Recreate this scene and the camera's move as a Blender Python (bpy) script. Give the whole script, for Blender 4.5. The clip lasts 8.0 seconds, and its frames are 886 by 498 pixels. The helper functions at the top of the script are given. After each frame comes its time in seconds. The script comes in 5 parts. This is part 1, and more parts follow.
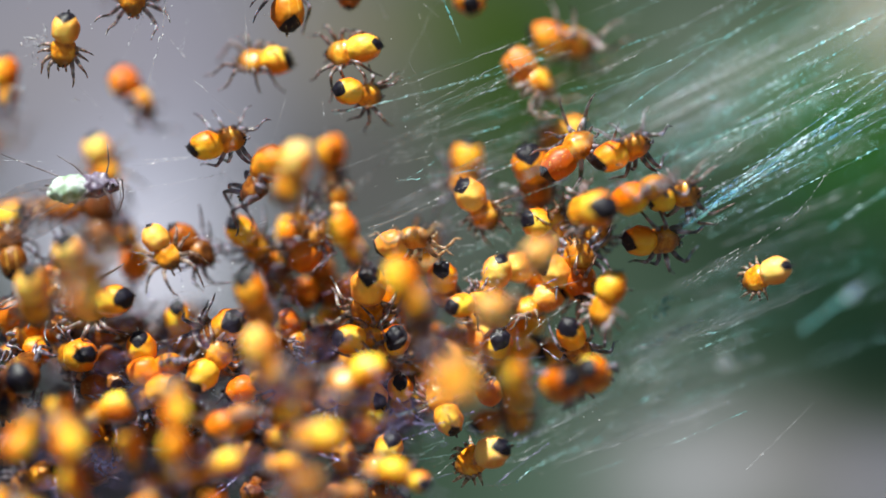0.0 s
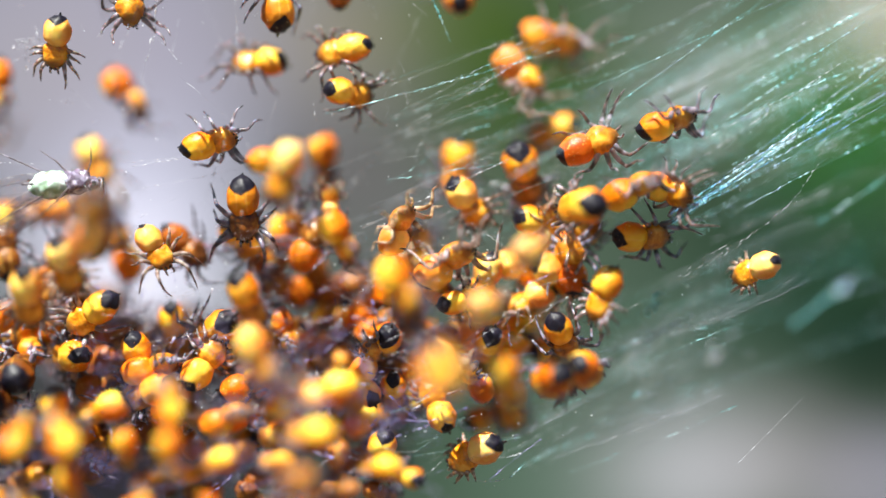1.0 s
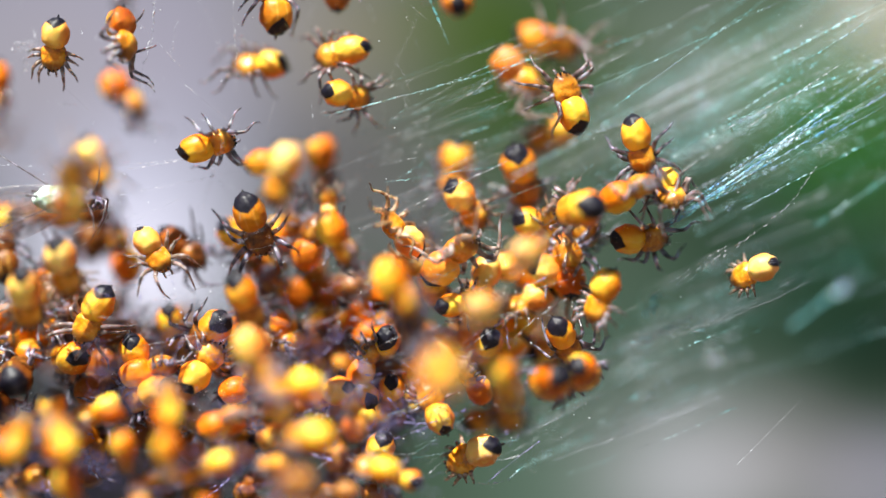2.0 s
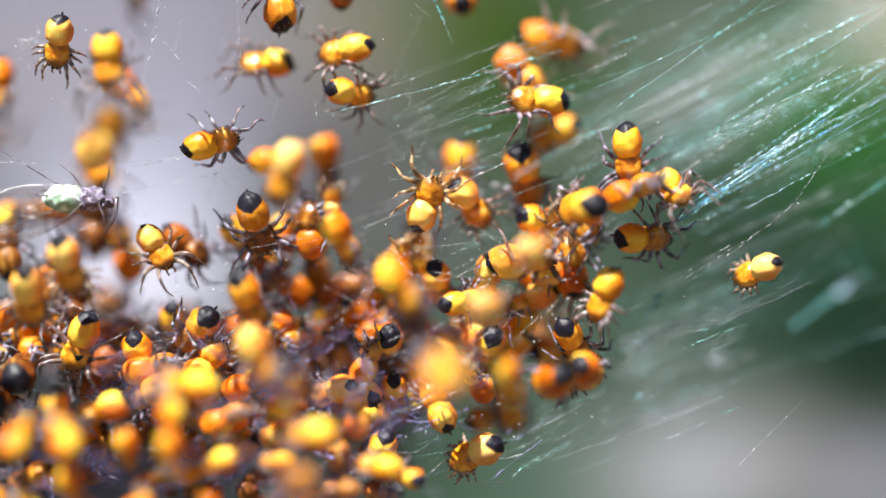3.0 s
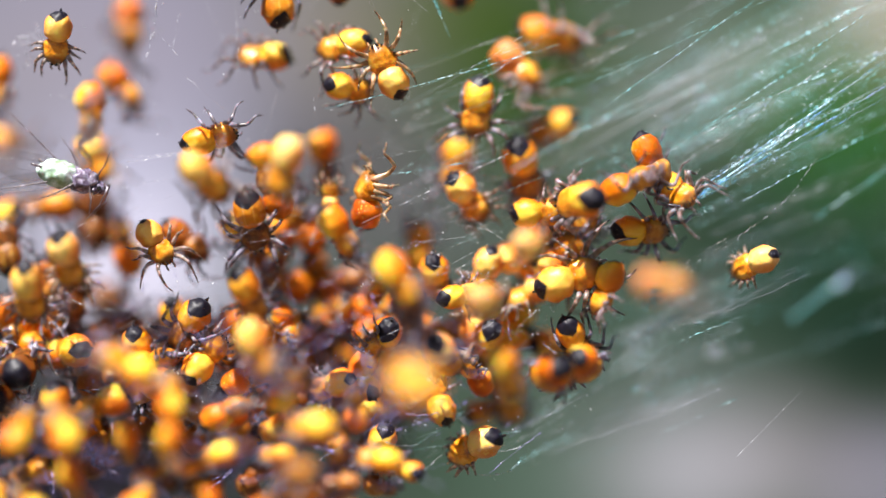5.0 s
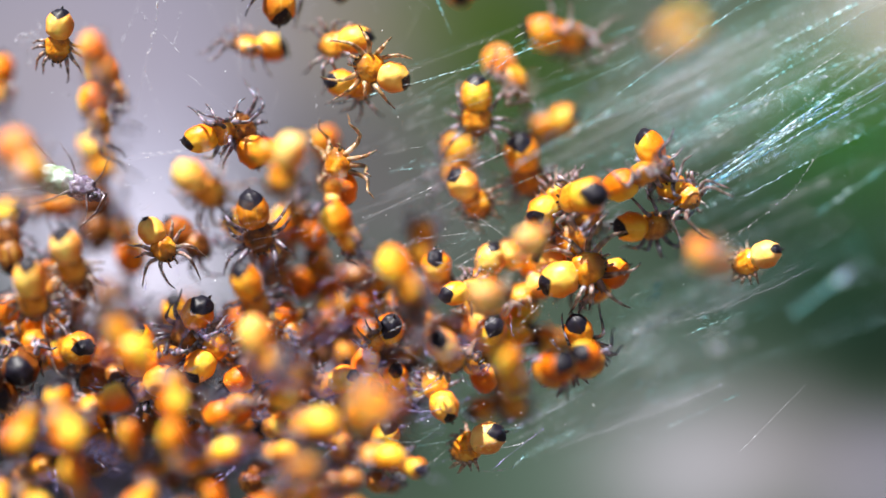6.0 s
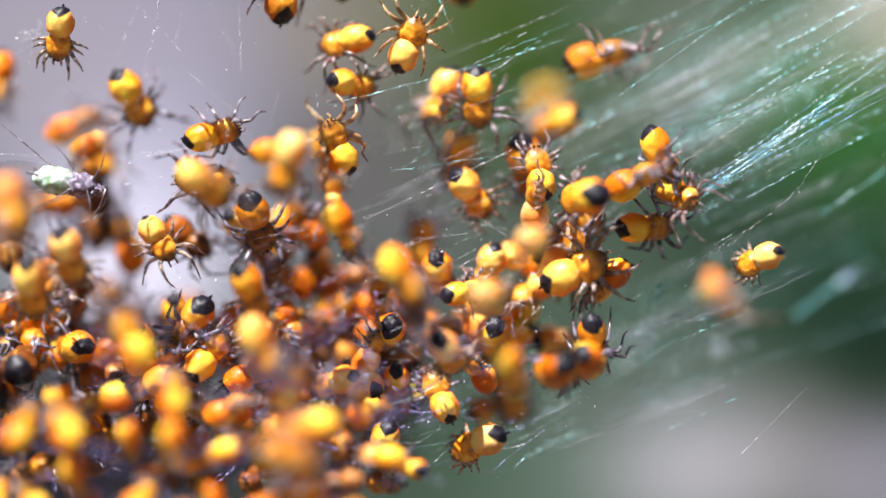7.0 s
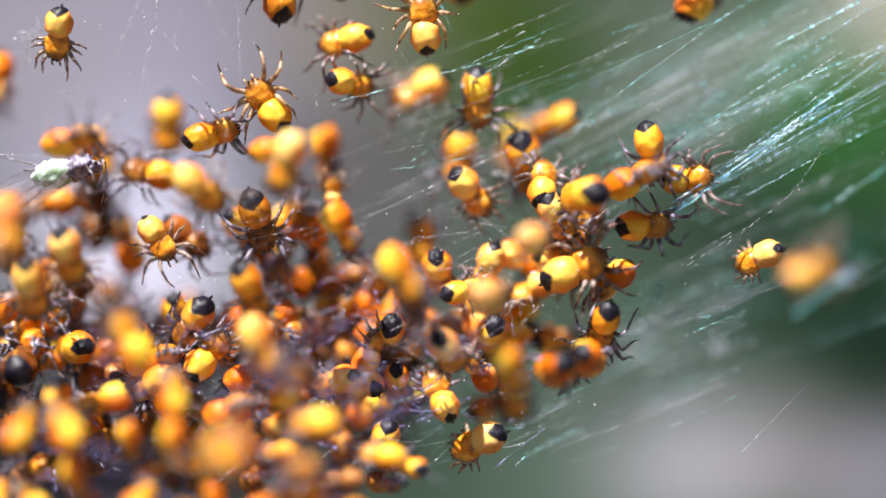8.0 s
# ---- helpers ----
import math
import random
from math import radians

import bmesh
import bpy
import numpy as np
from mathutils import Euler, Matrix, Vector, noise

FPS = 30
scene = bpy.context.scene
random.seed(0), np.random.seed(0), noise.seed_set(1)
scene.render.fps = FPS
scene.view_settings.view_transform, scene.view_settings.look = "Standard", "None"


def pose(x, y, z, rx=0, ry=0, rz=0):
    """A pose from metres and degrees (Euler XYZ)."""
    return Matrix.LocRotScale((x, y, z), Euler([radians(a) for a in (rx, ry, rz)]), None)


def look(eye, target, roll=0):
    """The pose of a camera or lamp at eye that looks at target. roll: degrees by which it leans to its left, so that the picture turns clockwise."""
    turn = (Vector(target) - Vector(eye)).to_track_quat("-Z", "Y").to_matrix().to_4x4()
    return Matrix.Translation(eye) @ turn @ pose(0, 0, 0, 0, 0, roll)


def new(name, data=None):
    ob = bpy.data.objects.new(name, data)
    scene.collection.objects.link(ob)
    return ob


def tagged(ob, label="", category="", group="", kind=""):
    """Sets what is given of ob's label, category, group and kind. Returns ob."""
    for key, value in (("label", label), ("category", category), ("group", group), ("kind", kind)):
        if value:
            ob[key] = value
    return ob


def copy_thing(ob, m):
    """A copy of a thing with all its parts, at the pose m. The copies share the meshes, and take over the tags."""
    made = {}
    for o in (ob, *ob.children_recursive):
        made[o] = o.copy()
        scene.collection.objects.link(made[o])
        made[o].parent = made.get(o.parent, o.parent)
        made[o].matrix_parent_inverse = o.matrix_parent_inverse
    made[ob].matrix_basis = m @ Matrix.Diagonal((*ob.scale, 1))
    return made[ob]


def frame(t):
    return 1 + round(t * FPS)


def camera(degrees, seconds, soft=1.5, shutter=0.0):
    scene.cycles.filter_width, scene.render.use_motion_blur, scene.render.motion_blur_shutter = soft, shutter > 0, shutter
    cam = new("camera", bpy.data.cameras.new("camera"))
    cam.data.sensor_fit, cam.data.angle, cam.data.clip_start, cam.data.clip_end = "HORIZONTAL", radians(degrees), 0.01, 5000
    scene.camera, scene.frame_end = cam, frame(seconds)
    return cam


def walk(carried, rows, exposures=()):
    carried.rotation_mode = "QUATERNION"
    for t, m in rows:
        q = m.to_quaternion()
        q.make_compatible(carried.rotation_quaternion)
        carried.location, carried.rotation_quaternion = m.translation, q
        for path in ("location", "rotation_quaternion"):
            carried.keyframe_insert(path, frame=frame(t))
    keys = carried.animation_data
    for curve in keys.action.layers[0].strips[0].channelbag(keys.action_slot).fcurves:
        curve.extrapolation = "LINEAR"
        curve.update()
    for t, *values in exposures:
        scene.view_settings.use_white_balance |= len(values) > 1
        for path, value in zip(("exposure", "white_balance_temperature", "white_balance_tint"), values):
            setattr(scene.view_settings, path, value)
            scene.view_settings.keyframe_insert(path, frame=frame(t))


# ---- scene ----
cam = camera(30.0, 8.0, soft=1.5)
cam.data.dof.use_dof = True
cam.data.dof.focus_distance = 0.04877
cam.data.dof.aperture_fstop = 9.5
walk(cam, [
    (0.0, pose(-0.000187, -0.048399, 0.000006, 90, -0.41, 0)),
    (0.5, pose(0.000045, -0.048707, -0.000128, 90, 0.17, 0)),
    (1.0, pose(0.000066, -0.048698, -0.000056, 90, 0.11, 0)),
    (1.5, pose(0.000135, -0.048702, 0.000027, 90, 0.15, 0)),
    (3.0, pose(0.000027, -0.048696, -0.000037, 90, -0.06, 0)),
    (3.5, pose(-0.000015, -0.048738, 0.000058, 90, -0.14, 0)),
    (4.0, pose(-0.000000, -0.048766, 0.000000, 90, -0.00, 0)),
    (4.5, pose(0.000080, -0.048853, -0.000156, 90, 0.15, 0)),
    (6.0, pose(0.000009, -0.048889, -0.000327, 90, 0.40, 0)),
    (6.5, pose(-0.000040, -0.048877, -0.000741, 90, 0.99, 0)),
    (7.0, pose(-0.000026, -0.048720, -0.000321, 90, 0.17, 0)),
    (7.5, pose(-0.000102, -0.048276, -0.000056, 90, -0.20, 0)),
    (8.0, pose(-0.000015, -0.048691, -0.000356, 90, 0.37, 0)),
], exposures=[(0.0, 0.97, 6450, 0), (0.5, 1.10, 6450, 1), (1.0, 1.42, 6450, 4), (1.5, 1.34, 6450, 5), (3.0, 1.38, 6450, 5), (3.5, 1.28, 6450, 11), (4.0, 0.97, 6450, 11), (4.5, 1.14, 6450, 11), (6.0, 1.32, 6450, 11), (6.5, 1.27, 6450, 11), (7.0, 1.37, 6450, 11), (7.5, 1.08, 6450, 11), (8.0, 1.29, 6450, 11)])

# ---- light ----
SUN_FROM = Vector((-0.25, -0.36, 0.90)).normalized()
sun = new("sun", bpy.data.lights.new("sun", "SUN"))
sun.data.energy, sun.data.angle, sun.data.color = 5.0, radians(0.6), (1.0, 0.96, 0.91)
sun.matrix_world = look(SUN_FROM * 2.0, (0, 0, 0))
world = bpy.data.worlds.new("garden_sky")
scene.world = world
world.use_nodes = True
sky = world.node_tree.nodes.new("ShaderNodeTexSky")
sky.sky_type, sky.sun_disc = "NISHITA", False
sky.sun_elevation = math.asin(SUN_FROM.z)
sky.sun_rotation = math.atan2(SUN_FROM.x, SUN_FROM.y)
world.node_tree.links.new(sky.outputs[0], world.node_tree.nodes["Background"].inputs["Color"])
world.node_tree.nodes["Background"].inputs["Strength"].default_value = 0.025

MM = 0.001


# ---- materials ----
class Mat:
    """A node material and short ways to add nodes to it."""

    def __init__(self, name):
        self.m = bpy.data.materials.new(name)
        self.m.use_nodes = True
        self.t = self.m.node_tree
        self.b = self.t.nodes["Principled BSDF"]

    def node(self, kind, **sets):
        n = self.t.nodes.new(kind)
        for k, v in sets.items():
            if k == "operation":
                n.operation = v
            elif k == "blend_type":
                n.blend_type = v
            elif k == "data_type":
                n.data_type = v
        return n

    def link(self, a, b):
        self.t.links.new(a, b)

    def coords(self, what="Object"):
        return self.node("ShaderNodeTexCoord").outputs[what]

    def math(self, op, a, b=None, c=None):
        n = self.node("ShaderNodeMath", operation=op)
        for i, v in enumerate((a, b, c)):
            if v is None:
                continue
            if isinstance(v, (int, float)):
                n.inputs[i].default_value = v
            else:
                self.link(v, n.inputs[i])
        return n.outputs[0]

    def noise(self, vec, scale, detail=3.0, rough=0.55):
        n = self.node("ShaderNodeTexNoise")
        n.inputs["Scale"].default_value, n.inputs["Detail"].default_value = scale, detail
        n.inputs["Roughness"].default_value = rough
        if vec is not None:
            self.link(vec, n.inputs["Vector"])
        return n.outputs["Fac"]

    def ramp(self, fac, stops):
        n = self.node("ShaderNodeValToRGB")
        e = n.color_ramp.elements
        while len(e) < len(stops):
            e.new(0.5)
        for el, (p, c) in zip(e, stops):
            el.position, el.color = p, (*c, 1)
        self.link(fac, n.inputs[0])
        return n.outputs[0]

    def mix(self, fac, a, b, blend="MIX"):
        n = self.node("ShaderNodeMix", data_type="RGBA", blend_type=blend)
        for i, v in ((0, fac), (6, a), (7, b)):
            if isinstance(v, (int, float)):
                n.inputs[i].default_value = v
            elif isinstance(v, tuple):
                n.inputs[i].default_value = (*v, 1)
            else:
                self.link(v, n.inputs[i])
        return n.outputs[2]

    def smooth(self, v, lo, hi):
        n = self.node("ShaderNodeMapRange")
        n.interpolation_type = "SMOOTHSTEP"
        self.link(v, n.inputs[0])
        n.inputs[1].default_value, n.inputs[2].default_value = lo, hi
        return n.outputs[0]

    def bump(self, height, strength, dist):
        n = self.node("ShaderNodeBump")
        n.inputs["Strength"].default_value, n.inputs["Distance"].default_value = strength, dist
        self.link(height, n.inputs["Height"])
        self.link(n.outputs[0], self.b.inputs["Normal"])

    def set(self, **v):
        for k, x in v.items():
            self.b.inputs[k.replace("_", " ")].default_value = x
        return self


def abdomen_material():
    """Waxy yellow-orange skin with a black patch over the tail, a pale midline and fine pores; sunlit top and shaded
    flanks are partly painted in.
    """
    k = Mat("abdomen_skin")
    co = k.coords()
    sep = k.node("ShaderNodeSeparateXYZ")
    k.link(co, sep.inputs[0])
    x, y, z = (k.math("MULTIPLY", sep.outputs[i], 1000.0) for i in range(3))
    rnd = k.node("ShaderNodeObjectInfo").outputs["Random"]
    off = k.node("ShaderNodeVectorMath", operation="ADD")
    k.link(co, off.inputs[0])
    k.link(rnd, off.inputs[1])
    grain = k.noise(off.outputs[0], 5200.0, 4.0)
    blot = k.noise(off.outputs[0], 1500.0, 2.0)
    # dorsal yellow to ventral orange: pigment, with lit top and shaded belly painted in
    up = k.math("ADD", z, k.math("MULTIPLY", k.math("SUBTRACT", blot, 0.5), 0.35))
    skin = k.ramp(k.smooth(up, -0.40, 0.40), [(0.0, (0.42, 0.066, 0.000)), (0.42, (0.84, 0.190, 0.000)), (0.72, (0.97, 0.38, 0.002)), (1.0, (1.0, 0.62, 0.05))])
    kind = k.node("ShaderNodeSeparateColor")
    k.link(k.node("ShaderNodeObjectInfo").outputs["Color"], kind.inputs[0])
    tint_shade = kind.outputs[0]  # 0 pale, 0.3 golden, 0.7 orange, 0.8 rust, 1 near-black painted shade
    tone = k.mix(k.math("MULTIPLY", k.smooth(tint_shade, 0.3, 0.75), 0.75), skin, (0.64, 0.17, 0.001))
    tone = k.mix(k.math("MULTIPLY", k.smooth(tint_shade, 0.78, 1.0), 0.94), tone, (0.080, 0.022, 0.004))
    # palest tone, with a bleached sun highlight put into the skin colour
    tone = k.mix(k.math("MULTIPLY", k.smooth(tint_shade, 0.25, 0.0), 0.65), tone, (1.0, 0.68, 0.28))
    # two pale cream streaks beside the heart line
    ay = k.math("ABSOLUTE", k.math("ADD", y, k.math("MULTIPLY", k.math("SUBTRACT", grain, 0.5), 0.06)))
    streak = k.math("MULTIPLY", k.smooth(k.math("ABSOLUTE", k.math("SUBTRACT", ay, 0.13)), 0.05, 0.0), k.smooth(z, 0.2, 0.38))
    tone = k.mix(k.math("MULTIPLY", streak, 0.35), tone, (0.95, 0.58, 0.12))
    # orange-brown flanks, deepened to paint shading towards the rim
    side = k.smooth(k.math("ADD", ay, k.math("MULTIPLY", k.math("SUBTRACT", blot, 0.5), 0.3)), 0.16, 0.42)
    tone = k.mix(k.math("MULTIPLY", side, 0.70), tone, k.mix(k.smooth(tint_shade, 0.5, 1.0), (0.72, 0.150, 0.000), (0.22, 0.055, 0.003)))
    # pale cells under the skin
    cell = k.node("ShaderNodeTexVoronoi")
    cell.inputs["Scale"].default_value = 8500.0
    k.link(off.outputs[0], cell.inputs["Vector"])
    fleck = k.math("MULTIPLY", k.smooth(cell.outputs["Distance"], 0.34, 0.14), k.smooth(blot, 0.46, 0.62))
    tone = k.mix(k.math("MULTIPLY", fleck, 0.6), tone, k.mix(k.smooth(tint_shade, 0.6, 1.0), (0.96, 0.68, 0.14), (0.36, 0.14, 0.03)))
    tone = k.mix(k.math("MULTIPLY", k.smooth(blot, 0.50, 0.30), 0.45), tone, k.mix(k.smooth(tint_shade, 0.6, 1.0), (0.66, 0.20, 0.002), (0.16, 0.04, 0.003)))
    # black wedge over the tail, notched edge
    edge = k.math("MULTIPLY", k.math("SUBTRACT", k.noise(off.outputs[0], 3000.0, 2.0), 0.5), 0.10)
    reach = k.math("ADD", k.math("MULTIPLY", ay, 0.42), k.math("ADD", x, edge))
    reach = k.math("ADD", reach, k.math("MULTIPLY", z, -0.28))
    reach = k.math("ADD", reach, k.math("MULTIPLY", k.math("SUBTRACT", rnd, 0.5), 0.08))
    reach = k.math("ADD", reach, k.math("MULTIPLY", k.math("SUBTRACT", kind.outputs[1], 0.4), 0.22))  # small patch
    black = k.smooth(reach, -0.25, -0.30)
    # black with a faint violet sky sheen put into the colour
    sheen = k.mix(grain, (0.002, 0.002, 0.004), (0.010, 0.008, 0.020))
    k.link(k.mix(black, tone, sheen), k.b.inputs["Base Color"])
    k.link(k.math("MULTIPLY", k.math("SUBTRACT", 1.0, black), 0.42), k.b.inputs["Subsurface Weight"])
    k.link(k.math("MULTIPLY_ADD", black, -0.20, 0.26), k.b.inputs["Coat Weight"])
    k.link(k.math("MULTIPLY_ADD", black, 0.08, 0.18), k.b.inputs["Specular IOR Level"])
    k.b.inputs["Subsurface Radius"].default_value = (1.0, 0.50, 0.05)
    k.set(Subsurface_Scale=0.00018, Roughness=0.5, Coat_Roughness=0.36)
    k.bump(k.math("ADD", grain, k.math("MULTIPLY", cell.outputs["Distance"], 0.4)), 0.5, 0.00003)
    return k.m


def body_material():
    """Amber carapace, glassy and uneven, darker towards the eyes."""
    k = Mat("carapace_amber")
    co = k.coords()
    n = k.noise(co, 3200.0, 4.0)
    sep = k.node("ShaderNodeSeparateXYZ")
    k.link(co, sep.inputs[0])
    fore = k.smooth(k.math("ADD", sep.outputs[0], k.math("MULTIPLY", k.math("SUBTRACT", n, 0.5), 0.0003)), 0.00005, 0.00034)
    amber = k.ramp(n, [(0.34, (0.36, 0.11, 0.004)), (0.50, (0.76, 0.28, 0.008)), (0.70, (0.95, 0.55, 0.08))])
    umber = k.ramp(n, [(0.34, (0.03, 0.010, 0.004)), (0.52, (0.19, 0.055, 0.005)), (0.72, (0.48, 0.19, 0.03))])
    kind = k.node("ShaderNodeSeparateColor")
    k.link(k.node("ShaderNodeObjectInfo").outputs["Color"], kind.inputs[0])
    vary = k.math("MULTIPLY", k.math("SUBTRACT", k.node("ShaderNodeObjectInfo").outputs["Random"], 0.5), 0.28)
    col = k.mix(k.smooth(k.math("ADD", kind.outputs[0], vary), 0.1, 0.95), amber, umber)  # 0 amber, 1 umber, the dark end also painting shade on heap bodies
    k.link(k.mix(k.math("MULTIPLY", fore, 0.75), col, (0.09, 0.03, 0.012)), k.b.inputs["Base Color"])
    k.set(Subsurface_Weight=0.4, Subsurface_Scale=0.00022, Roughness=0.32, Specular_IOR_Level=0.3, Coat_Weight=0.5, Coat_Roughness=0.07)
    k.b.inputs["Subsurface Radius"].default_value = (1.0, 0.4, 0.1)
    k.bump(k.math("ADD", n, k.math("MULTIPLY", k.noise(co, 9000.0, 2.0), 0.5)), 0.8, 0.00006)
    return k.m


def leg_material():
    """Glassy leg, straw to violet-grey, with darker rings along its length; sky reflection is painted into the violet.
    """
    k = Mat("leg_glassy_sky_tint")
    uv = k.node("ShaderNodeAttribute")
    uv.attribute_name = "along"
    w = k.node("ShaderNodeTexNoise")
    w.noise_dimensions = "1D"
    w.inputs["Scale"].default_value, w.inputs["Detail"].default_value = 6.0, 1.0
    k.link(k.math("ADD", uv.outputs["Fac"], k.math("MULTIPLY", k.node("ShaderNodeObjectInfo").outputs["Random"], 9.0)), w.inputs["W"])
    # violet-grey stops carry sky reflection, the palest one glints
    col = k.ramp(w.outputs["Fac"], [(0.36, (0.042, 0.032, 0.044)), (0.50, (0.14, 0.115, 0.15)), (0.68, (0.33, 0.30, 0.42))])
    kind = k.node("ShaderNodeSeparateColor")
    k.link(k.node("ShaderNodeObjectInfo").outputs["Color"], kind.inputs[0])
    straw = k.ramp(w.outputs["Fac"], [(0.36, (0.20, 0.105, 0.04)), (0.52, (0.46, 0.27, 0.11)), (0.70, (0.66, 0.50, 0.34))])
    col = k.mix(k.math("SUBTRACT", 1.0, kind.outputs[0]), col, straw)
    tipd = k.smooth(uv.outputs["Fac"], 0.55, 0.95)
    k.link(k.mix(k.math("MULTIPLY", tipd, 0.6), col, (0.045, 0.040, 0.045)), k.b.inputs["Base Color"])
    k.set(Roughness=0.35, Specular_IOR_Level=0.5, Subsurface_Weight=0.3, Subsurface_Scale=0.0001, Coat_Weight=0.22, Coat_Roughness=0.12, Alpha=0.78)
    return k.m


def plain_material(name, stops, scale, rough, relief=0.3, dist=0.00003, coat=0.0):
    k = Mat(name)
    n = k.noise(k.coords(), scale, 4.0)
    k.link(k.ramp(n, stops), k.b.inputs["Base Color"])
    k.set(Roughness=rough, Coat_Weight=coat)
    k.bump(n, relief, dist)
    return k.m


def silk_material(name, stops, floor=0.10, glint_alpha=0.88):
    """Pale silk; glints are put in as dashes of opacity, sheen as white, cyan and violet tints along its length."""
    k = Mat(name)
    co = k.coords()
    n = k.noise(co, 700.0, 3.0, 0.7)
    k.link(k.ramp(n, stops), k.b.inputs["Base Color"])
    dash = k.math("MULTIPLY", k.smooth(k.noise(co, 420.0, 2.0, 0.6), 0.36, 0.62), k.smooth(k.noise(co, 6500.0, 1.0, 0.5), 0.42, 0.66))
    k.link(k.math("ADD", k.math("MULTIPLY", dash, glint_alpha), floor), k.b.inputs["Alpha"])
    k.set(Roughness=0.25, Specular_IOR_Level=0.9)
    return k.m


def backdrop_material():
    """Glowing painted blur of a far garden: pale stone, leaves, their sun and shade put into the colour."""
    k = Mat("garden_glow_blur")
    co = k.coords()
    warp = k.node("ShaderNodeTexNoise")
    warp.inputs["Scale"].default_value, warp.inputs["Detail"].default_value = 60.0, 2.0
    k.link(co, warp.inputs["Vector"])
    sub = k.node("ShaderNodeVectorMath", operation="SUBTRACT")
    k.link(warp.outputs["Color"], sub.inputs[0])
    sub.inputs[1].default_value = (0.5, 0.5, 0.5)
    mul = k.node("ShaderNodeVectorMath", operation="SCALE")
    k.link(sub.outputs[0], mul.inputs[0])
    mul.inputs["Scale"].default_value = 0.006
    add = k.node("ShaderNodeVectorMath", operation="ADD")
    k.link(co, add.inputs[0])
    k.link(mul.outputs[0], add.inputs[1])

    def patch(under, x, z, rx, rz, colour, amount):
        """One soft oval of colour over what lies under it."""
        m = k.node("ShaderNodeMapping")
        m.vector_type = "TEXTURE"
        m.inputs["Location"].default_value = (x, 0.0, z)
        m.inputs["Scale"].default_value = (rx, 1.0, rz)
        k.link(add.outputs[0], m.inputs["Vector"])
        ln = k.node("ShaderNodeVectorMath", operation="LENGTH")
        k.link(m.outputs[0], ln.inputs[0])
        return k.mix(k.math("MULTIPLY", k.smooth(ln.outputs["Value"], 1.0, 0.0), amount), under, colour)

    col = (0.075, 0.105, 0.075)
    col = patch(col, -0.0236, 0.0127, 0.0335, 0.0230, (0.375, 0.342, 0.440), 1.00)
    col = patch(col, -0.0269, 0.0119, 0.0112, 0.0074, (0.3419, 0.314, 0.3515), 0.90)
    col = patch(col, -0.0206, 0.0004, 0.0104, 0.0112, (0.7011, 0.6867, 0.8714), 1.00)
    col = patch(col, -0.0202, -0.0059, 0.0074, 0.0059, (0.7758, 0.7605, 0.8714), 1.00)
    col = patch(col, -0.0061, 0.0045, 0.0112, 0.0089, (0.117, 0.1046, 0.1022), 1.00)
    col = patch(col, -0.0009, 0.0023, 0.0074, 0.0052, (0.162, 0.1559, 0.1683), 0.80)
    col = patch(col, -0.0068, 0.0142, 0.0089, 0.0063, (0.2623, 0.2159, 0.1384), 0.90)
    col = patch(col, 0.0021, 0.0149, 0.0093, 0.0071, (0.0648, 0.107, 0.0044), 1.00)
    col = patch(col, 0.0080, 0.0119, 0.0095, 0.0080, (0.032, 0.075, 0.007), 1.00)
    col = patch(col, 0.0028, 0.0078, 0.0085, 0.0063, (0.045, 0.085, 0.022), 0.95)
    col = patch(col, 0.0166, 0.0130, 0.0100, 0.0076, (0.165, 0.20, 0.16), 1.00)
    col = patch(col, 0.0229, 0.0119, 0.0071, 0.0059, (0.1384, 0.2623, 0.117), 0.70)
    col = patch(col, 0.0300, 0.0156, 0.0056, 0.0052, (0.8714, 0.7529, 0.6105), 1.00)
    col = patch(col, 0.0277, 0.0085, 0.0105, 0.0086, (0.022, 0.125, 0.003), 1.00)
    col = patch(col, 0.0203, 0.0015, 0.0123, 0.0056, (0.0091, 0.0319, 0.013), 1.00)
    col = patch(col, 0.0288, 0.0015, 0.0089, 0.0063, (0.0103, 0.0545, 0.0103), 0.90)
    col = patch(col, 0.0296, -0.0055, 0.0112, 0.0071, (0.0, 0.006, 0.0024), 1.00)
    col = patch(col, 0.0288, -0.0096, 0.0059, 0.0033, (0.0044, 0.013, 0.0091), 0.80)
    col = patch(col, 0.0147, -0.0059, 0.0104, 0.0060, (0.060, 0.105, 0.075), 0.95)
    col = patch(col, 0.0240, -0.0040, 0.0105, 0.0075, (0.016, 0.044, 0.026), 0.85)
    col = patch(col, 0.0175, -0.0146, 0.0126, 0.0066, (0.52, 0.50, 0.54), 1.00)
    col = patch(col, 0.0229, -0.0145, 0.0067, 0.0052, (0.305, 0.2623, 0.2789), 0.80)
    col = patch(col, 0.0255, -0.0111, 0.0030, 0.0030, (0.0423, 0.0545, 0.0452), 0.70)
    col = patch(col, 0.0296, -0.0163, 0.0059, 0.0041, (0.5029, 0.4342, 0.5776), 1.00)
    col = patch(col, 0.0065, -0.0148, 0.0085, 0.0063, (0.120, 0.180, 0.140), 0.90)
    col = patch(col, -0.0001, -0.0133, 0.0067, 0.0045, (0.0319, 0.0802, 0.0423), 0.90)
    # near-black ovals behind the heap paint the shade seen through its gaps
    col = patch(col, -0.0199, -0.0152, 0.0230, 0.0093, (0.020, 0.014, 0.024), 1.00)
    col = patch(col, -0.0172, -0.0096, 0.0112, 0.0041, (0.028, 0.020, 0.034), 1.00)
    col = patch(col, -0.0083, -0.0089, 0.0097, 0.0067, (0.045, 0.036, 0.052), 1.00)
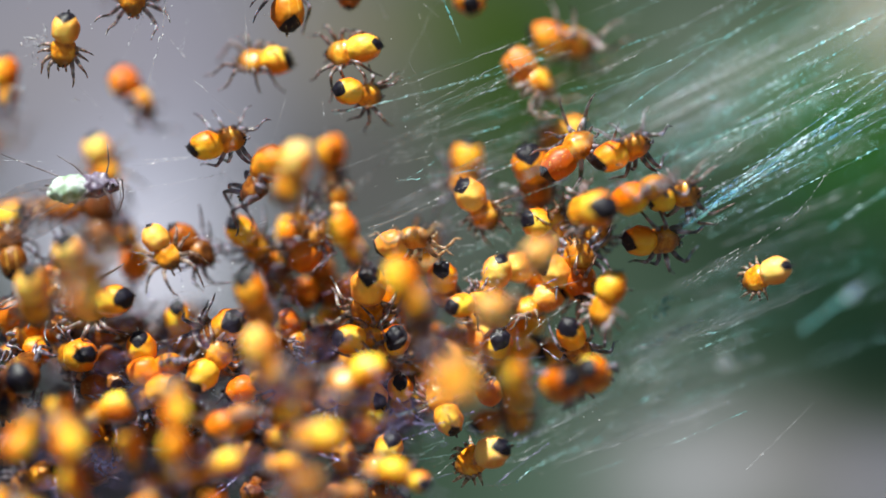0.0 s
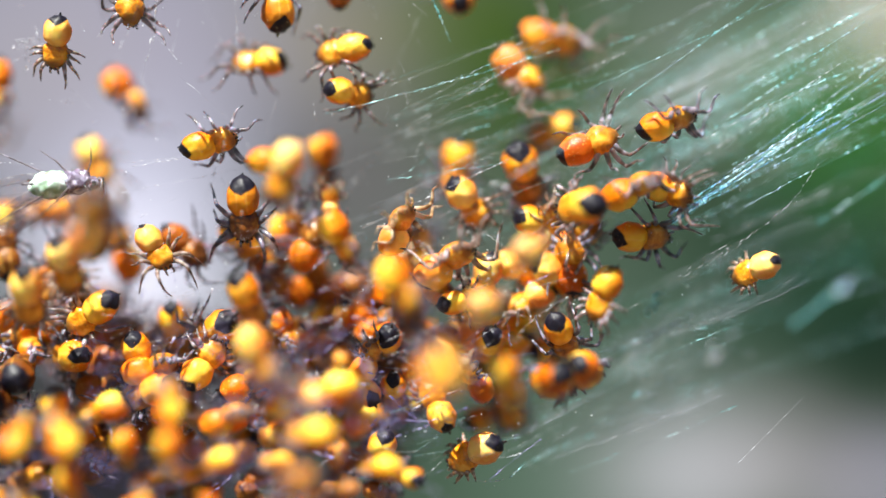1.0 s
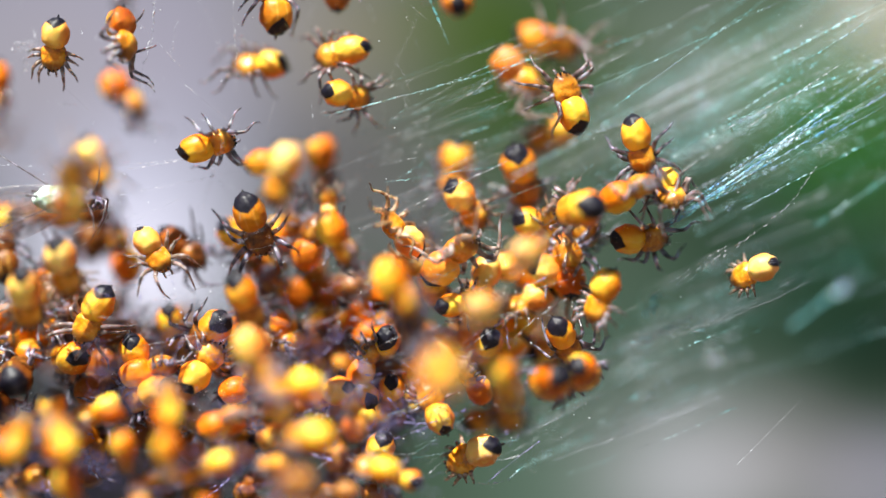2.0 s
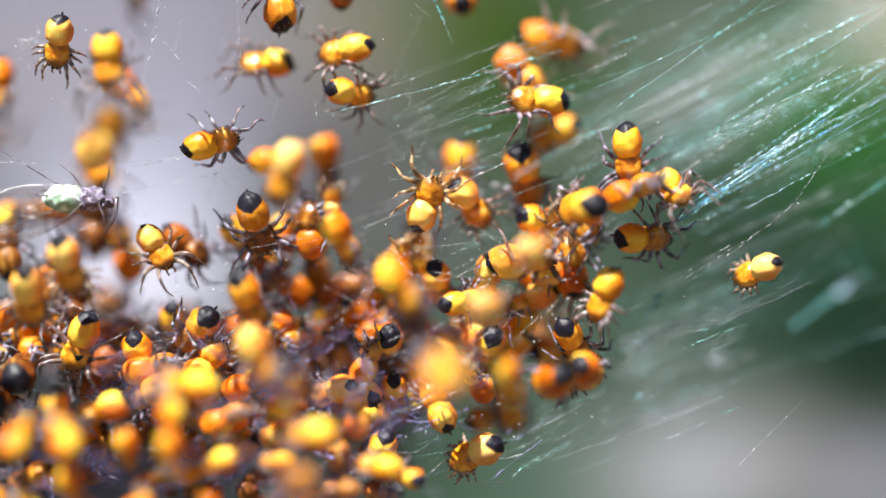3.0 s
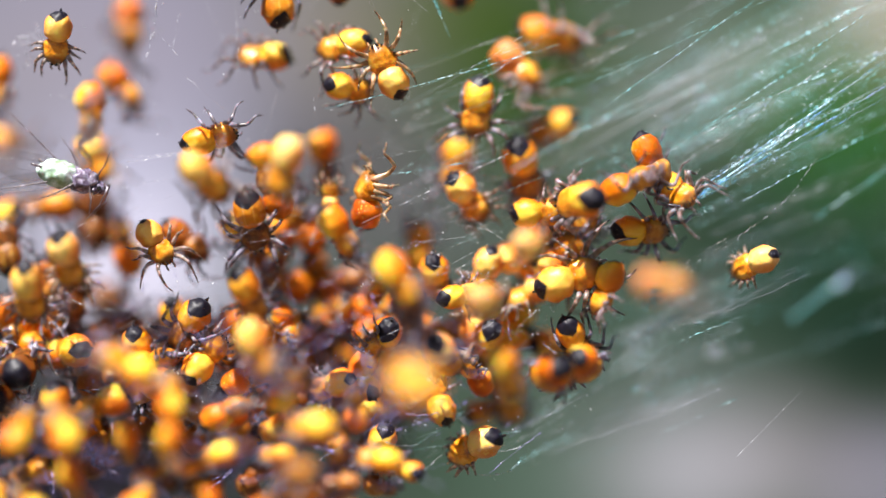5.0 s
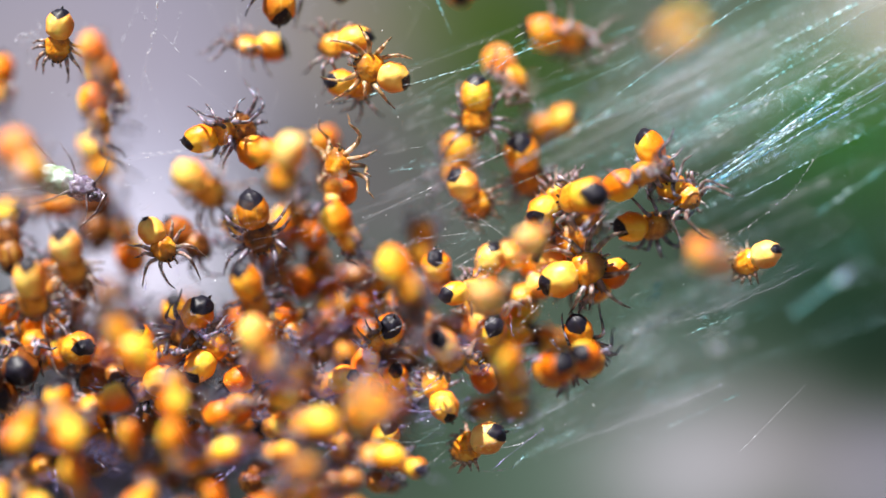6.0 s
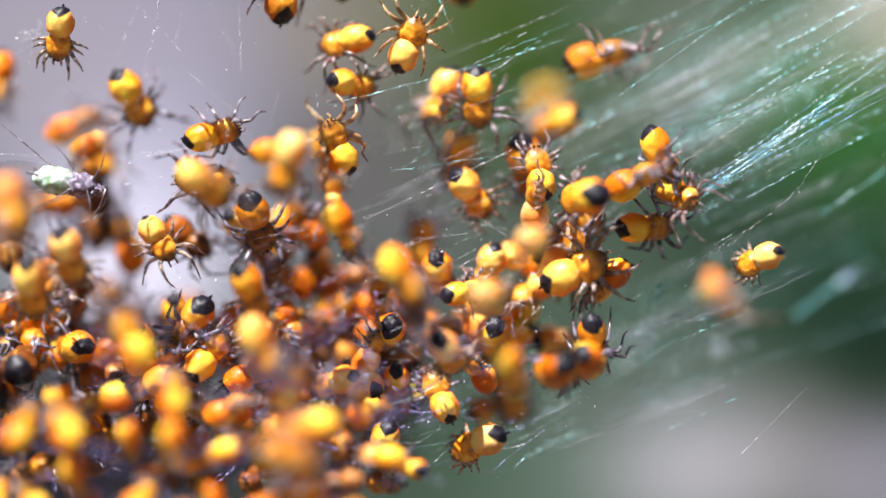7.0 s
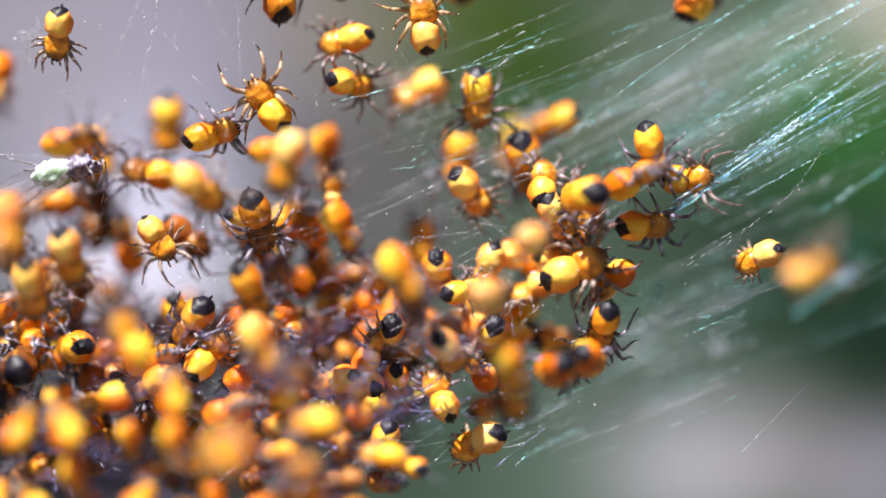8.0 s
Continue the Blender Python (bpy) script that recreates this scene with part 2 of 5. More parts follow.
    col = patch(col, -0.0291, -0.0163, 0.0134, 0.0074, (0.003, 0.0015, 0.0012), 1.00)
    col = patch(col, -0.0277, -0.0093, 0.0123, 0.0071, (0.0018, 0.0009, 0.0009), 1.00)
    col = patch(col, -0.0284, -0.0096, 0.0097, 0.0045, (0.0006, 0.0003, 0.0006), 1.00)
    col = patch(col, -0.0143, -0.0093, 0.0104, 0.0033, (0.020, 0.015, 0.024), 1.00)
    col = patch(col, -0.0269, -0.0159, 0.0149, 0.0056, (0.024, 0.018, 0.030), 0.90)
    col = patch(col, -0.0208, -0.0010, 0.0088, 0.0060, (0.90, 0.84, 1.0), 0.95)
    # the sheet glows by itself; its sun and shade are only colour
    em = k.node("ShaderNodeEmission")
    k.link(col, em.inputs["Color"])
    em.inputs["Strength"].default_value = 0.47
    k.link(em.outputs[0], k.t.nodes["Material Output"].inputs["Surface"])
    return k.m


ABDOMEN, CARAPACE, LEG = abdomen_material(), body_material(), leg_material()
EYE = plain_material("eye_black", [(0.3, (0.006, 0.005, 0.006)), (0.7, (0.02, 0.015, 0.015))], 4000.0, 0.08, 0.1, 0.00001, 0.8)
HAIR = plain_material("bristle_pale", [(0.3, (0.16, 0.10, 0.05)), (0.7, (0.40, 0.30, 0.18))], 3000.0, 0.3)
SILK = silk_material("silk_white", [(0.35, (0.50, 0.50, 0.58)), (0.55, (0.84, 0.86, 0.92)), (0.7, (0.95, 0.95, 0.97))])
SILK_COOL = silk_material("silk_cyan", [(0.30, (0.10, 0.36, 0.38)), (0.46, (0.26, 0.68, 0.72)), (0.56, (0.62, 0.88, 0.94)), (0.68, (0.40, 0.46, 0.88))])
# violet tint stands for sky-blue shade and haze among the bodies
SILK_VIOLET = silk_material("silk_violet_haze", [(0.35, (0.20, 0.17, 0.42)), (0.55, (0.42, 0.37, 0.76)), (0.7, (0.78, 0.74, 0.98))], 0.16, 0.7)
SILK_BLUE = silk_material("silk_blue_bundle", [(0.32, (0.08, 0.42, 0.50)), (0.45, (0.16, 0.40, 0.85)), (0.56, (0.62, 0.86, 0.98)), (0.68, (0.30, 0.36, 0.90))], 0.22, 0.78)
# near-white, so that small beads pass for specular glints
SPECK = plain_material("glint_speck", [(0.3, (0.70, 0.74, 0.80)), (0.7, (0.90, 0.92, 0.95))], 3000.0, 0.15)
GROUND = plain_material("garden_soil", [(0.3, (0.025, 0.020, 0.016)), (0.7, (0.075, 0.065, 0.05))], 40.0, 0.9, 0.6, 0.01)
BACKDROP = backdrop_material()
APHID_GREEN = plain_material("aphid_waxy_green", [(0.34, (0.20, 0.30, 0.15)), (0.48, (0.38, 0.53, 0.42)), (0.64, (0.72, 0.80, 0.78))], 3600.0, 0.55, 0.7, 0.00007)
APHID_DARK = plain_material("aphid_thorax_violet", [(0.35, (0.05, 0.03, 0.05)), (0.5, (0.16, 0.12, 0.19)), (0.68, (0.48, 0.45, 0.60))], 5200.0, 0.25, 0.9, 0.0001, 0.4)
# dark limbs; the pale lilac stop paints sunlight on them
APHID_LIMB = plain_material("aphid_limb_dark", [(0.35, (0.03, 0.024, 0.026)), (0.52, (0.12, 0.09, 0.10)), (0.68, (0.36, 0.32, 0.40))], 2500.0, 0.3)


def wing_material():
    k = Mat("wing_membrane")
    n = k.noise(k.coords(), 1400.0, 3.0)
    k.link(k.ramp(n, [(0.3, (0.20, 0.18, 0.20)), (0.7, (0.46, 0.42, 0.48))]), k.b.inputs["Base Color"])
    k.set(Roughness=0.2, Transmission_Weight=0.2, Alpha=0.32)
    return k.m


WING = wing_material()


# ---- mesh tools ----
def mesh_of(name, bm, material, smooth=True):
    me = bpy.data.meshes.new(name)
    bmesh.ops.recalc_face_normals(bm, faces=bm.faces)
    bm.to_mesh(me)
    bm.free()
    me.materials.append(material)
    if smooth:
        me.polygons.foreach_set("use_smooth", [True] * len(me.polygons))
    return me


def part(name, bm, material, parent, label=""):
    """Links a bmesh as one mesh object under a thing or a part."""
    ob = new(name, bm if isinstance(bm, bpy.types.Mesh) else mesh_of(name, bm, material))
    ob.parent = parent
    if label:
        ob["label"] = label
    return ob


def tube(bm, points, radii, sides=7, along=None):
    """A closed tube through points; along: layer that stores 0 at its start and 1 at its end."""
    pts = [Vector(p) for p in points]
    rings = []
    ref = Vector((0.31, 0.17, 0.93)).normalized()
    for i, p in enumerate(pts):
        d = (pts[min(i + 1, len(pts) - 1)] - pts[max(i - 1, 0)]).normalized()
        a = d.cross(ref)
        if a.length < 0.05:
            a = d.cross(Vector((1, 0, 0)))
        a.normalize()
        b = d.cross(a)
        ring = []
        for j in range(sides):
            t = 2 * math.pi * j / sides
            v = bm.verts.new(p + (a * math.cos(t) + b * math.sin(t)) * radii[i])
            if along is not None:
                v[along] = i / (len(pts) - 1)
            ring.append(v)
        rings.append(ring)
    for r0, r1 in zip(rings, rings[1:]):
        for j in range(sides):
            bm.faces.new((r0[j], r0[(j + 1) % sides], r1[(j + 1) % sides], r1[j]))
    bm.faces.new(rings[0][::-1])
    bm.faces.new(rings[-1])


def egg(length, width, height, taper, sag=0.0, rows=18, cols=24, bumps=0.02, seed=0):
    """An egg along x, blunter towards +x for a taper above zero."""
    bm = bmesh.new()
    bmesh.ops.create_uvsphere(bm, u_segments=cols, v_segments=rows, radius=1.0, matrix=Matrix.Rotation(radians(90), 4, "Y"))
    for v in bm.verts:
        c = v.co.copy()
        w = 1.0 + taper * c.x
        lump = 1.0 + bumps * noise.noise(c * 2.2 + Vector((seed * 3.1, 0, 0)))
        v.co = Vector((c.x * length / 2, c.y * w * width / 2, c.z * w * height / 2 - sag * (1 - c.x * c.x))) * lump * MM
    return bm


# ---- setting ----
def sheet(name, size, m, material, label, category):
    bm = bmesh.new()
    bmesh.ops.create_grid(bm, x_segments=2, y_segments=2, size=size)
    ob = new(name, mesh_of(name, bm, material, False))
    ob.matrix_world = m
    return tagged(ob, label, category, kind="structure")


sheet("ground", 400.0, pose(0, 0, -0.6), GROUND, "dark garden soil far below the web", "ground")


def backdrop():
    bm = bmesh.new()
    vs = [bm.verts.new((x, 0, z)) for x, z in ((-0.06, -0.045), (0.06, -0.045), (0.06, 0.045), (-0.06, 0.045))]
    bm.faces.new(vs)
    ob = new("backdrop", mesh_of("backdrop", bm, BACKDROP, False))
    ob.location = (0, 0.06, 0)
    return tagged(ob, "glowing backdrop painted as blurred grey stone and green leaves behind the web", "backdrop", kind="structure")


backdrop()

# ---- spiderlings ----
SPIDER_GROUP = "spiderlings on the web"
HIPS = [(1.04, 0.26), (0.92, 0.34), (0.77, 0.35), (0.63, 0.29)]  # leg roots beside the carapace
AIM = [52.0, 78.0, 100.0, 126.0]  # way of each leg pair from the head's line
BEND = [-62.0, -48.0, 30.0, 44.0]  # how far each leg swings on its way out
REACH = [1.05, 0.95, 0.70, 0.95]


def eased(points, radii, steps):
    """Catmull-Rom through points with their radii."""
    n = len(points) - 1
    out, rr = [], []
    for k in range(steps + 1):
        u = k / steps * n
        i = min(int(u), n - 1)
        f = u - i
        p0, p1, p2, p3 = (points[max(0, min(n, j))] for j in (i - 1, i, i + 1, i + 2))
        out.append(0.5 * ((2 * p1) + (p2 - p0) * f + (2 * p0 - 5 * p1 + 4 * p2 - p3) * f * f + (3 * p1 - p0 - 3 * p2 + p3) * f ** 3))
        rr.append(radii[i] * (1 - f) + radii[i + 1] * f)
    return out, rr


def leg_mesh(pair, side, style, seed):
    """One leg from its hip: short coxa, arched femur, knee, shin and a thin foot, with bristles."""
    rnd = random.Random(seed)
    bm = bmesh.new()
    layer = bm.verts.layers.float.new("along")
    lift, drop, size = {"spread": (0.34, -0.36, 0.80), "tucked": (0.26, -0.30, 0.54), "raised": (0.40, 0.22, 0.84), "curled": (0.16, -0.30, 0.36)}[style]
    size *= rnd.uniform(0.86, 1.12)
    aim = AIM[pair] + rnd.uniform(-15, 15)
    bend = BEND[pair] + rnd.uniform(-26, 26)
    if style in ("tucked", "curled"):
        aim, bend = 30 + pair * 25 + rnd.uniform(-8, 8), -38.0 + rnd.uniform(-15, 15)
    length = 1.30 * REACH[pair] * size
    lift += rnd.uniform(-0.08, 0.1)
    drop += rnd.uniform(-0.16, 0.16)
    knots = [(0.0, 0.0, 0.088), (0.10, 0.05, 0.084), (0.26, lift * 0.75, 0.074), (0.42, lift, 0.054), (0.50, lift, 0.058),
             (0.64, lift * 0.55 + drop * 0.2, 0.046), (0.78, drop * 0.45, 0.036), (0.90, drop * 0.8, 0.029), (1.0, drop, 0.021), (1.05, drop * 1.05, 0.010)]
    pts, radii = [], []
    at, before = Vector((0, 0, 0)), 0.0
    for f, z, r in knots:
        a = radians(aim + bend * f)  # swings forward or back on its way out
        at = at + Vector((math.cos(a), math.sin(a) * side, 0)) * (f - before) * length * 0.98
        before = f
        pts.append((at + Vector((0, 0, z * size))) * MM)
        radii.append(r * 0.95 * MM)
    tube(bm, *eased(pts, radii, 20), 7, layer)
    return mesh_of("leg", bm, LEG)


def carapace_mesh(seed):
    """Cephalothorax: domed and pear-shaped, narrowed to the head, with a dip behind."""
    bm = egg(0.90, 0.82, 0.62, -0.20, 0.0, 16, 24, 0.12, seed)
    for v in bm.verts:
        x = v.co.x / MM
        if x > 0.1:
            v.co.z += 0.05 * (x - 0.1) * MM
        v.co.z -= 0.05 * math.exp(-((x + 0.05) / 0.08) ** 2) * MM * (1 if v.co.z > 0 else 0)
    return mesh_of("cephalothorax", bm, CARAPACE)


EYE_SPOTS = ((0.44, 0.06, 0.11, 1.0), (0.44, -0.06, 0.11, 1.0), (0.40, 0.085, 0.185, 0.9), (0.40, -0.085, 0.185, 0.9), (0.36, 0.19, 0.11, 0.85), (0.36, -0.19, 0.11, 0.85))


def eye_mesh():
    bm = bmesh.new()
    bmesh.ops.create_icosphere(bm, subdivisions=2, radius=0.038 * MM)
    return mesh_of("eye", bm, EYE)


def palp_mesh(side):
    bm = bmesh.new()
    layer = bm.verts.layers.float.new("along")
    pts = [Vector(p) * MM for p in ((0, 0, 0), (0.09, 0.03 * side, 0.03), (0.17, 0.04 * side, 0.0), (0.21, 0.03 * side, -0.08), (0.22, 0.02 * side, -0.13))]
    tube(bm, pts, [r * MM for r in (0.035, 0.038, 0.034, 0.034, 0.014)], 7, layer)
    return mesh_of("pedipalp", bm, LEG)


def bristles_mesh(seed):
    """Short pale hairs over the abdomen."""
    rnd = random.Random(seed)
    bm = bmesh.new()
    for _ in range(34):
        d = Vector((rnd.gauss(0, 1), rnd.gauss(0, 1), rnd.gauss(0.3, 1))).normalized()
        p = Vector((d.x * 0.53, d.y * 0.41, d.z * 0.40)) * MM
        tip = p + (d + Vector((-0.7, 0, 0))).normalized() * rnd.uniform(0.05, 0.11) * MM
        tube(bm, [p, tip], [0.0045 * MM, 0.0015 * MM], 3)
    return mesh_of("bristles", bm, HAIR)


def spinneret_mesh():
    bm = bmesh.new()
    tube(bm, [Vector(p) * MM for p in ((0.05, 0, 0.02), (-0.03, 0, 0), (-0.09, 0, -0.02))], [0.05 * MM, 0.04 * MM, 0.015 * MM], 8)
    return mesh_of("spinneret", bm, EYE)


CARAPACES, EYES, SPINNERETS = [carapace_mesh(s) for s in range(3)], eye_mesh(), spinneret_mesh()
BRISTLES = [bristles_mesh(s) for s in range(3)]
PALPS = {s: palp_mesh(s) for s in (1, -1)}
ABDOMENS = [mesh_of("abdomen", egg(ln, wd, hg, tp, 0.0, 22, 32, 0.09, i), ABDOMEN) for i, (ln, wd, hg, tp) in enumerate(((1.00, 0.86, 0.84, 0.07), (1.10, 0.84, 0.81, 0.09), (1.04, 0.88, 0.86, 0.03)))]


def build_spiderling(style, seed):
    """A spiderling round its abdomen's middle: head along +x, back along +z."""
    top = new("spiderling")
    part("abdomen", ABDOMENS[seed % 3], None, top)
    part("bristles", BRISTLES[seed % 3], None, top)["kind"] = "stuff"
    s = part("spinneret", SPINNERETS, None, top)
    s.location = Vector((-0.50, 0, -0.14)) * MM
    c = part("cephalothorax", CARAPACES[seed % 3], None, top, "glassy amber cephalothorax")
    c.location = Vector((0.74, 0, -0.08)) * MM
    for ex, ey, ez, es in EYE_SPOTS:
        e = part("eye", EYES, None, c)
        e.location, e.scale = Vector((ex, ey, ez)) * MM, (es, es, es)
    for side in (1, -1):
        p = part("pedipalp", PALPS[side], None, top)
        p.location = Vector((1.10, 0.09 * side, -0.12)) * MM
        for pair in range(4):
            leg = part("leg", leg_mesh(pair, side, style, seed * 17 + pair * 2 + (side > 0)), None, top)
            leg.location = Vector((HIPS[pair][0] - 0.07, HIPS[pair][1] * side, -0.10)) * MM
    return top


def stance(x, y, z, heading, pitch=0.0, spin=0.0):
    """Where a spiderling sits: millimetres; heading of its head in the upright plane of the web (0 along +x, 90 up),
    pitch of its head towards -y, spin of its back from -y round its own length."""
    h, p = radians(heading), radians(pitch)
    fwd = Vector((math.cos(p) * math.cos(h), -math.sin(p), math.cos(p) * math.sin(h)))
    back = Vector((-math.sin(p) * math.cos(h), -math.cos(p), -math.sin(p) * math.sin(h)))
    back = Matrix.Rotation(radians(spin), 3, fwd) @ back
    left = back.cross(fwd)
    m = Matrix((fwd, left, back)).transposed().to_4x4()
    return Matrix.Translation(Vector((x, y, z)) * MM) @ m


MODELS = {}
LABELS = {
    "still": "tiny yellow-orange spiderling with black tail patch clinging to silk",
    "heap": "tiny amber spiderling huddled in the dense heap on silk",
    "walks": "tiny yellow spiderling with black tail patch crawling over silk",
    "dark": "tiny rust-orange spiderling with broad black tail patch on silk",
}


def spiderling(x, y, z, heading, pitch=0.0, spin=0.0, size=1.0, style="spread", look_of="still", kin=0, tint_shade=0.3, small=0.0):
    key = (style, kin % 5)
    m = stance(x, y, z, heading, pitch, spin)
    if key not in MODELS:
        MODELS[key] = ob = build_spiderling(style, kin % 5 + 5 * ("spread", "tucked", "raised", "curled").index(style))
        ob.matrix_basis = m
    else:
        ob = copy_thing(MODELS[key], m)
    ob.scale = (size, size, size)
    for c in ob.children:
        if c.name.split(".")[0] == "abdomen":
            c.color = (tint_shade, small + 0.4, 0.0, 1.0)
        elif c.name.split(".")[0] == "cephalothorax":
            umber = min(1.0, 0.15 + max(0.0, tint_shade - 0.2) * 1.1)
            c.color = (umber, umber, umber, 1.0)
        elif c.name.split(".")[0] in ("leg", "pedipalp"):
            dark = 0.05 if style == "raised" else min(1.0, 0.35 + 2.0 * tint_shade)
            c.color = (dark, dark, dark, 1.0)
    if tint_shade > 0.7 and look_of == "still":
        look_of = "dark"
    return tagged(ob, LABELS[look_of], "spiderling", SPIDER_GROUP)


spiderling(-10.49, 0.8, -4.22, 10, 0, 120, 1.01, "spread", "heap", 0, 0.9, 0)
spiderling(-10.18, 1.4, -3.41, 240, 0, 130, 1.02, "tucked", "still", 1, 0.9, 0.2)
spiderling(-11.86, 1.6, -2.56, 150, 0, 100, 1.07, "spread", "still", 2, 0.8, 0)
spiderling(-10.39, 2, -2.76, 20, 0, 160, 1.02, "spread", "still", 3, 0.9, 0.4)
spiderling(-13.13, 1.2, -2.03, 280, 0, 90, 1.11, "tucked", "still", 4, 0.7, 0)
spiderling(-12.25, 1.8, -2.06, 60, 0, 150, 1.12, "spread", "still", 5, 0.9, 0.2)
spiderling(-11.28, 0, 6.38, 262, -8, 0, 0.95, "tucked", "still", 6, 0.1, 0)
spiderling(-13.82, 3, 5.41, 270, 0, 60, 1.03, "tucked", "still", 7, 0.3, 0.4)
spiderling(-11.06, 3.5, 3.05, 290, 10, 0, 1.04, "spread", "still", 8, 0.1, 0)
spiderling(-7.15, 0, 2.98, 12, -8, 40, 1, "spread", "still", 9, 0.3, 0.2)
spiderling(-4.84, 0.6, 6.97, 95, -5, 30, 1.16, "spread", "still", 10, 0.82, 0)
spiderling(-2.58, 0.9, 5.99, 190, -12, 20, 1.01, "spread", "still", 11, 0.2, 0.4)
spiderling(-3.03, 0.7, 4.67, -12, -22, 10, 0.91, "spread", "still", 12, 0.2, 0)
spiderling(-3.08, 1.5, 7.66, 90, 0, 180, 0.91, "spread", "still", 13, 0.9, 0.2)
spiderling(0.58, 2.5, 7.69, 100, -50, 0, 1.13, "tucked", "still", 14, 0.7, 0)
spiderling(3.82, 3, 3.7, 200, -20, 0, 1.03, "tucked", "still", 15, 0.5, 0.4)
spiderling(2.42, 1.5, 2.59, 285, -20, 0, 1.27, "tucked", "still", 16, 0.6, -0.4)
spiderling(0.55, 3, 2.85, 265, 10, 0, 1.14, "spread", "still", 17, 0.55, 0.2)
spiderling(0.61, 1, 1.63, -55, -10, 20, 1.06, "tucked", "still", 18, 0.1, 0)
spiderling(-5.05, -1.7, 2.46, 10, 0, 54, 0.88, "curled", "still", 19, 0.4, 0.4)
spiderling(-4.23, -2.76, 2.45, 250, -10, 30, 1.09, "curled", "still", 20, 0, 1)
spiderling(-3.73, 3.5, 3.05, 270, 0, 60, 1.19, "tucked", "still", 21, 0.6, 0.2)
spiderling(-6.33, 1.8, 0.5, -50, -20, 0, 1.02, "spread", "still", 22, 0.4, 0)
spiderling(-8.6, 0, 0.27, -55, 10, -15, 0.92, "spread", "still", 23, 0.1, 0.4)
spiderling(-8.07, 1.6, 0.28, -40, 0, 160, 1.02, "spread", "still", 24, 0.9, 0)
spiderling(-9.8, 3.2, -0.52, 100, 0, 90, 1.14, "tucked", "still", 25, 0.5, 0.2)
spiderling(-10.8, -1.53, -0.15, 280, -15, 10, 1.06, "tucked", "still", 26, 0, 0)
spiderling(-11.85, -1.53, -1.08, 270, -25, 0, 1.11, "tucked", "still", 27, 0.1, 0.4)
spiderling(-13.61, 3, 0.9, 200, 0, 0, 1.14, "tucked", "still", 28, 0.4, 0)
spiderling(-11.97, 3.2, 1.17, 180, 0, 60, 1.14, "tucked", "still", 29, 0.8, 0.2)
spiderling(-10.99, 3.6, 1.27, 270, 0, 160, 1.35, "spread", "still", 30, 1, 0)
spiderling(-8.18, 1.7, -2.14, 275, -25, 0, 1.02, "spread", "still", 31, 0.3, 0.4)
spiderling(-5.64, -1.44, -1.2, 290, -15, 20, 1.06, "tucked", "still", 32, 0.6, 0)
spiderling(-4.85, 1.2, -2.24, 290, 0, 90, 0.91, "tucked", "still", 33, 0.3, 0.2)
spiderling(-5.23, -2.94, -2.68, 290, 0, 40, 1.09, "tucked", "still", 34, 0.1, 1)
spiderling(-3.06, -1.44, 0.58, -65, -10, 60, 1.02, "tucked", "still", 35, 0.3, 0.4)
spiderling(-3.17, -1, 1.08, 90, 20, 0, 0.59, "tucked", "still", 36, 0, 0)
spiderling(-4.83, 2.8, 0.55, 250, 0, 80, 1.24, "spread", "still", 37, 0.5, 0.2)
spiderling(-3.99, 2.2, 0.19, 120, 0, 120, 1.13, "spread", "still", 38, 0.7, 0)
spiderling(-1.35, -2.94, -0.77, -60, 5, 45, 1.13, "tucked", "still", 39, 0.35, 1)
spiderling(-0.86, -2.3, -1.57, -90, 0, 72, 1.05, "tucked", "still", 40, 0.8, 1)
spiderling(-0.2, 0.9, -0.83, 275, -40, 0, 1.06, "tucked", "still", 41, 0.3, 0.2)
spiderling(0.32, 0, -1.65, 10, -20, 0, 0.85, "tucked", "still", 42, 0.3, 0)
spiderling(1.43, 0.9, -0.66, 250, -12, 10, 1.01, "tucked", "still", 43, 0.1, 0.4)
spiderling(1.14, -3.6, -1.61, 330, -70, 20, 1.08, "curled", "still", 44, 0, 1)
spiderling(2.40, -3.2, -0.11, 340, -70, 20, 1, "curled", "still", 45, 0, 1)
spiderling(4.24, -1.36, 1.18, 185, -56, 10, 1.2, "tucked", "still", 46, 0.22, -0.2)
spiderling(5.22, -0.4, 1.5, 20, 20, 75, 1.1, "spread", "still", 47, 0.25, 0.4)
spiderling(5.6, 0.3, 0.29, -2, -10, 30, 1.05, "spread", "still", 48, 0.5, 0)
walker_egg = spiderling(4.92, -0.8, -0.97, 246, -5, 40, 1.02, "tucked", "walks", 49, 0.22, 0.7)
spiderling(3.92, 0.9, -0.92, 95, 0, 170, 1.11, "spread", "still", 50, 0.4, 0)
walker_tail = spiderling(3.77, 0, -2.57, -65, -30, 0, 1, "spread", "walks", 51, 0.5, -0.4)
spiderling(3.27, -1.9, -3.67, 225, -72, 180, 1.22, "curled", "still", 52, 0.4, 0.1)
spiderling(1.73, -3.13, -3.34, 285, -12, 40, 0.96, "curled", "still", 54, 0.22, 1)
spiderling(1.2, 0.6, -4.2, 120, 20, 120, 0.91, "tucked", "still", 55, 0.4, 0.4)
spiderling(1.46, 0.8, -2.78, 250, -50, 0, 1.06, "tucked", "still", 56, 0.3, 0)
spiderling(2.27, 2, -2.93, 200, 0, 40, 1.02, "tucked", "still", 57, 0.3, 0.2)
spiderling(-0.03, -1.36, -3.09, 300, -40, 0, 1.02, "tucked", "still", 58, 0, 0)
spiderling(0.02, 0.4, -5.02, 115, -10, 0, 1, "tucked", "still", 59, 0.3, 0.4)
spiderling(1.3, 0, -5.92, 205, -22, 25, 1.1, "curled", "still", 60, 0.03, 0)
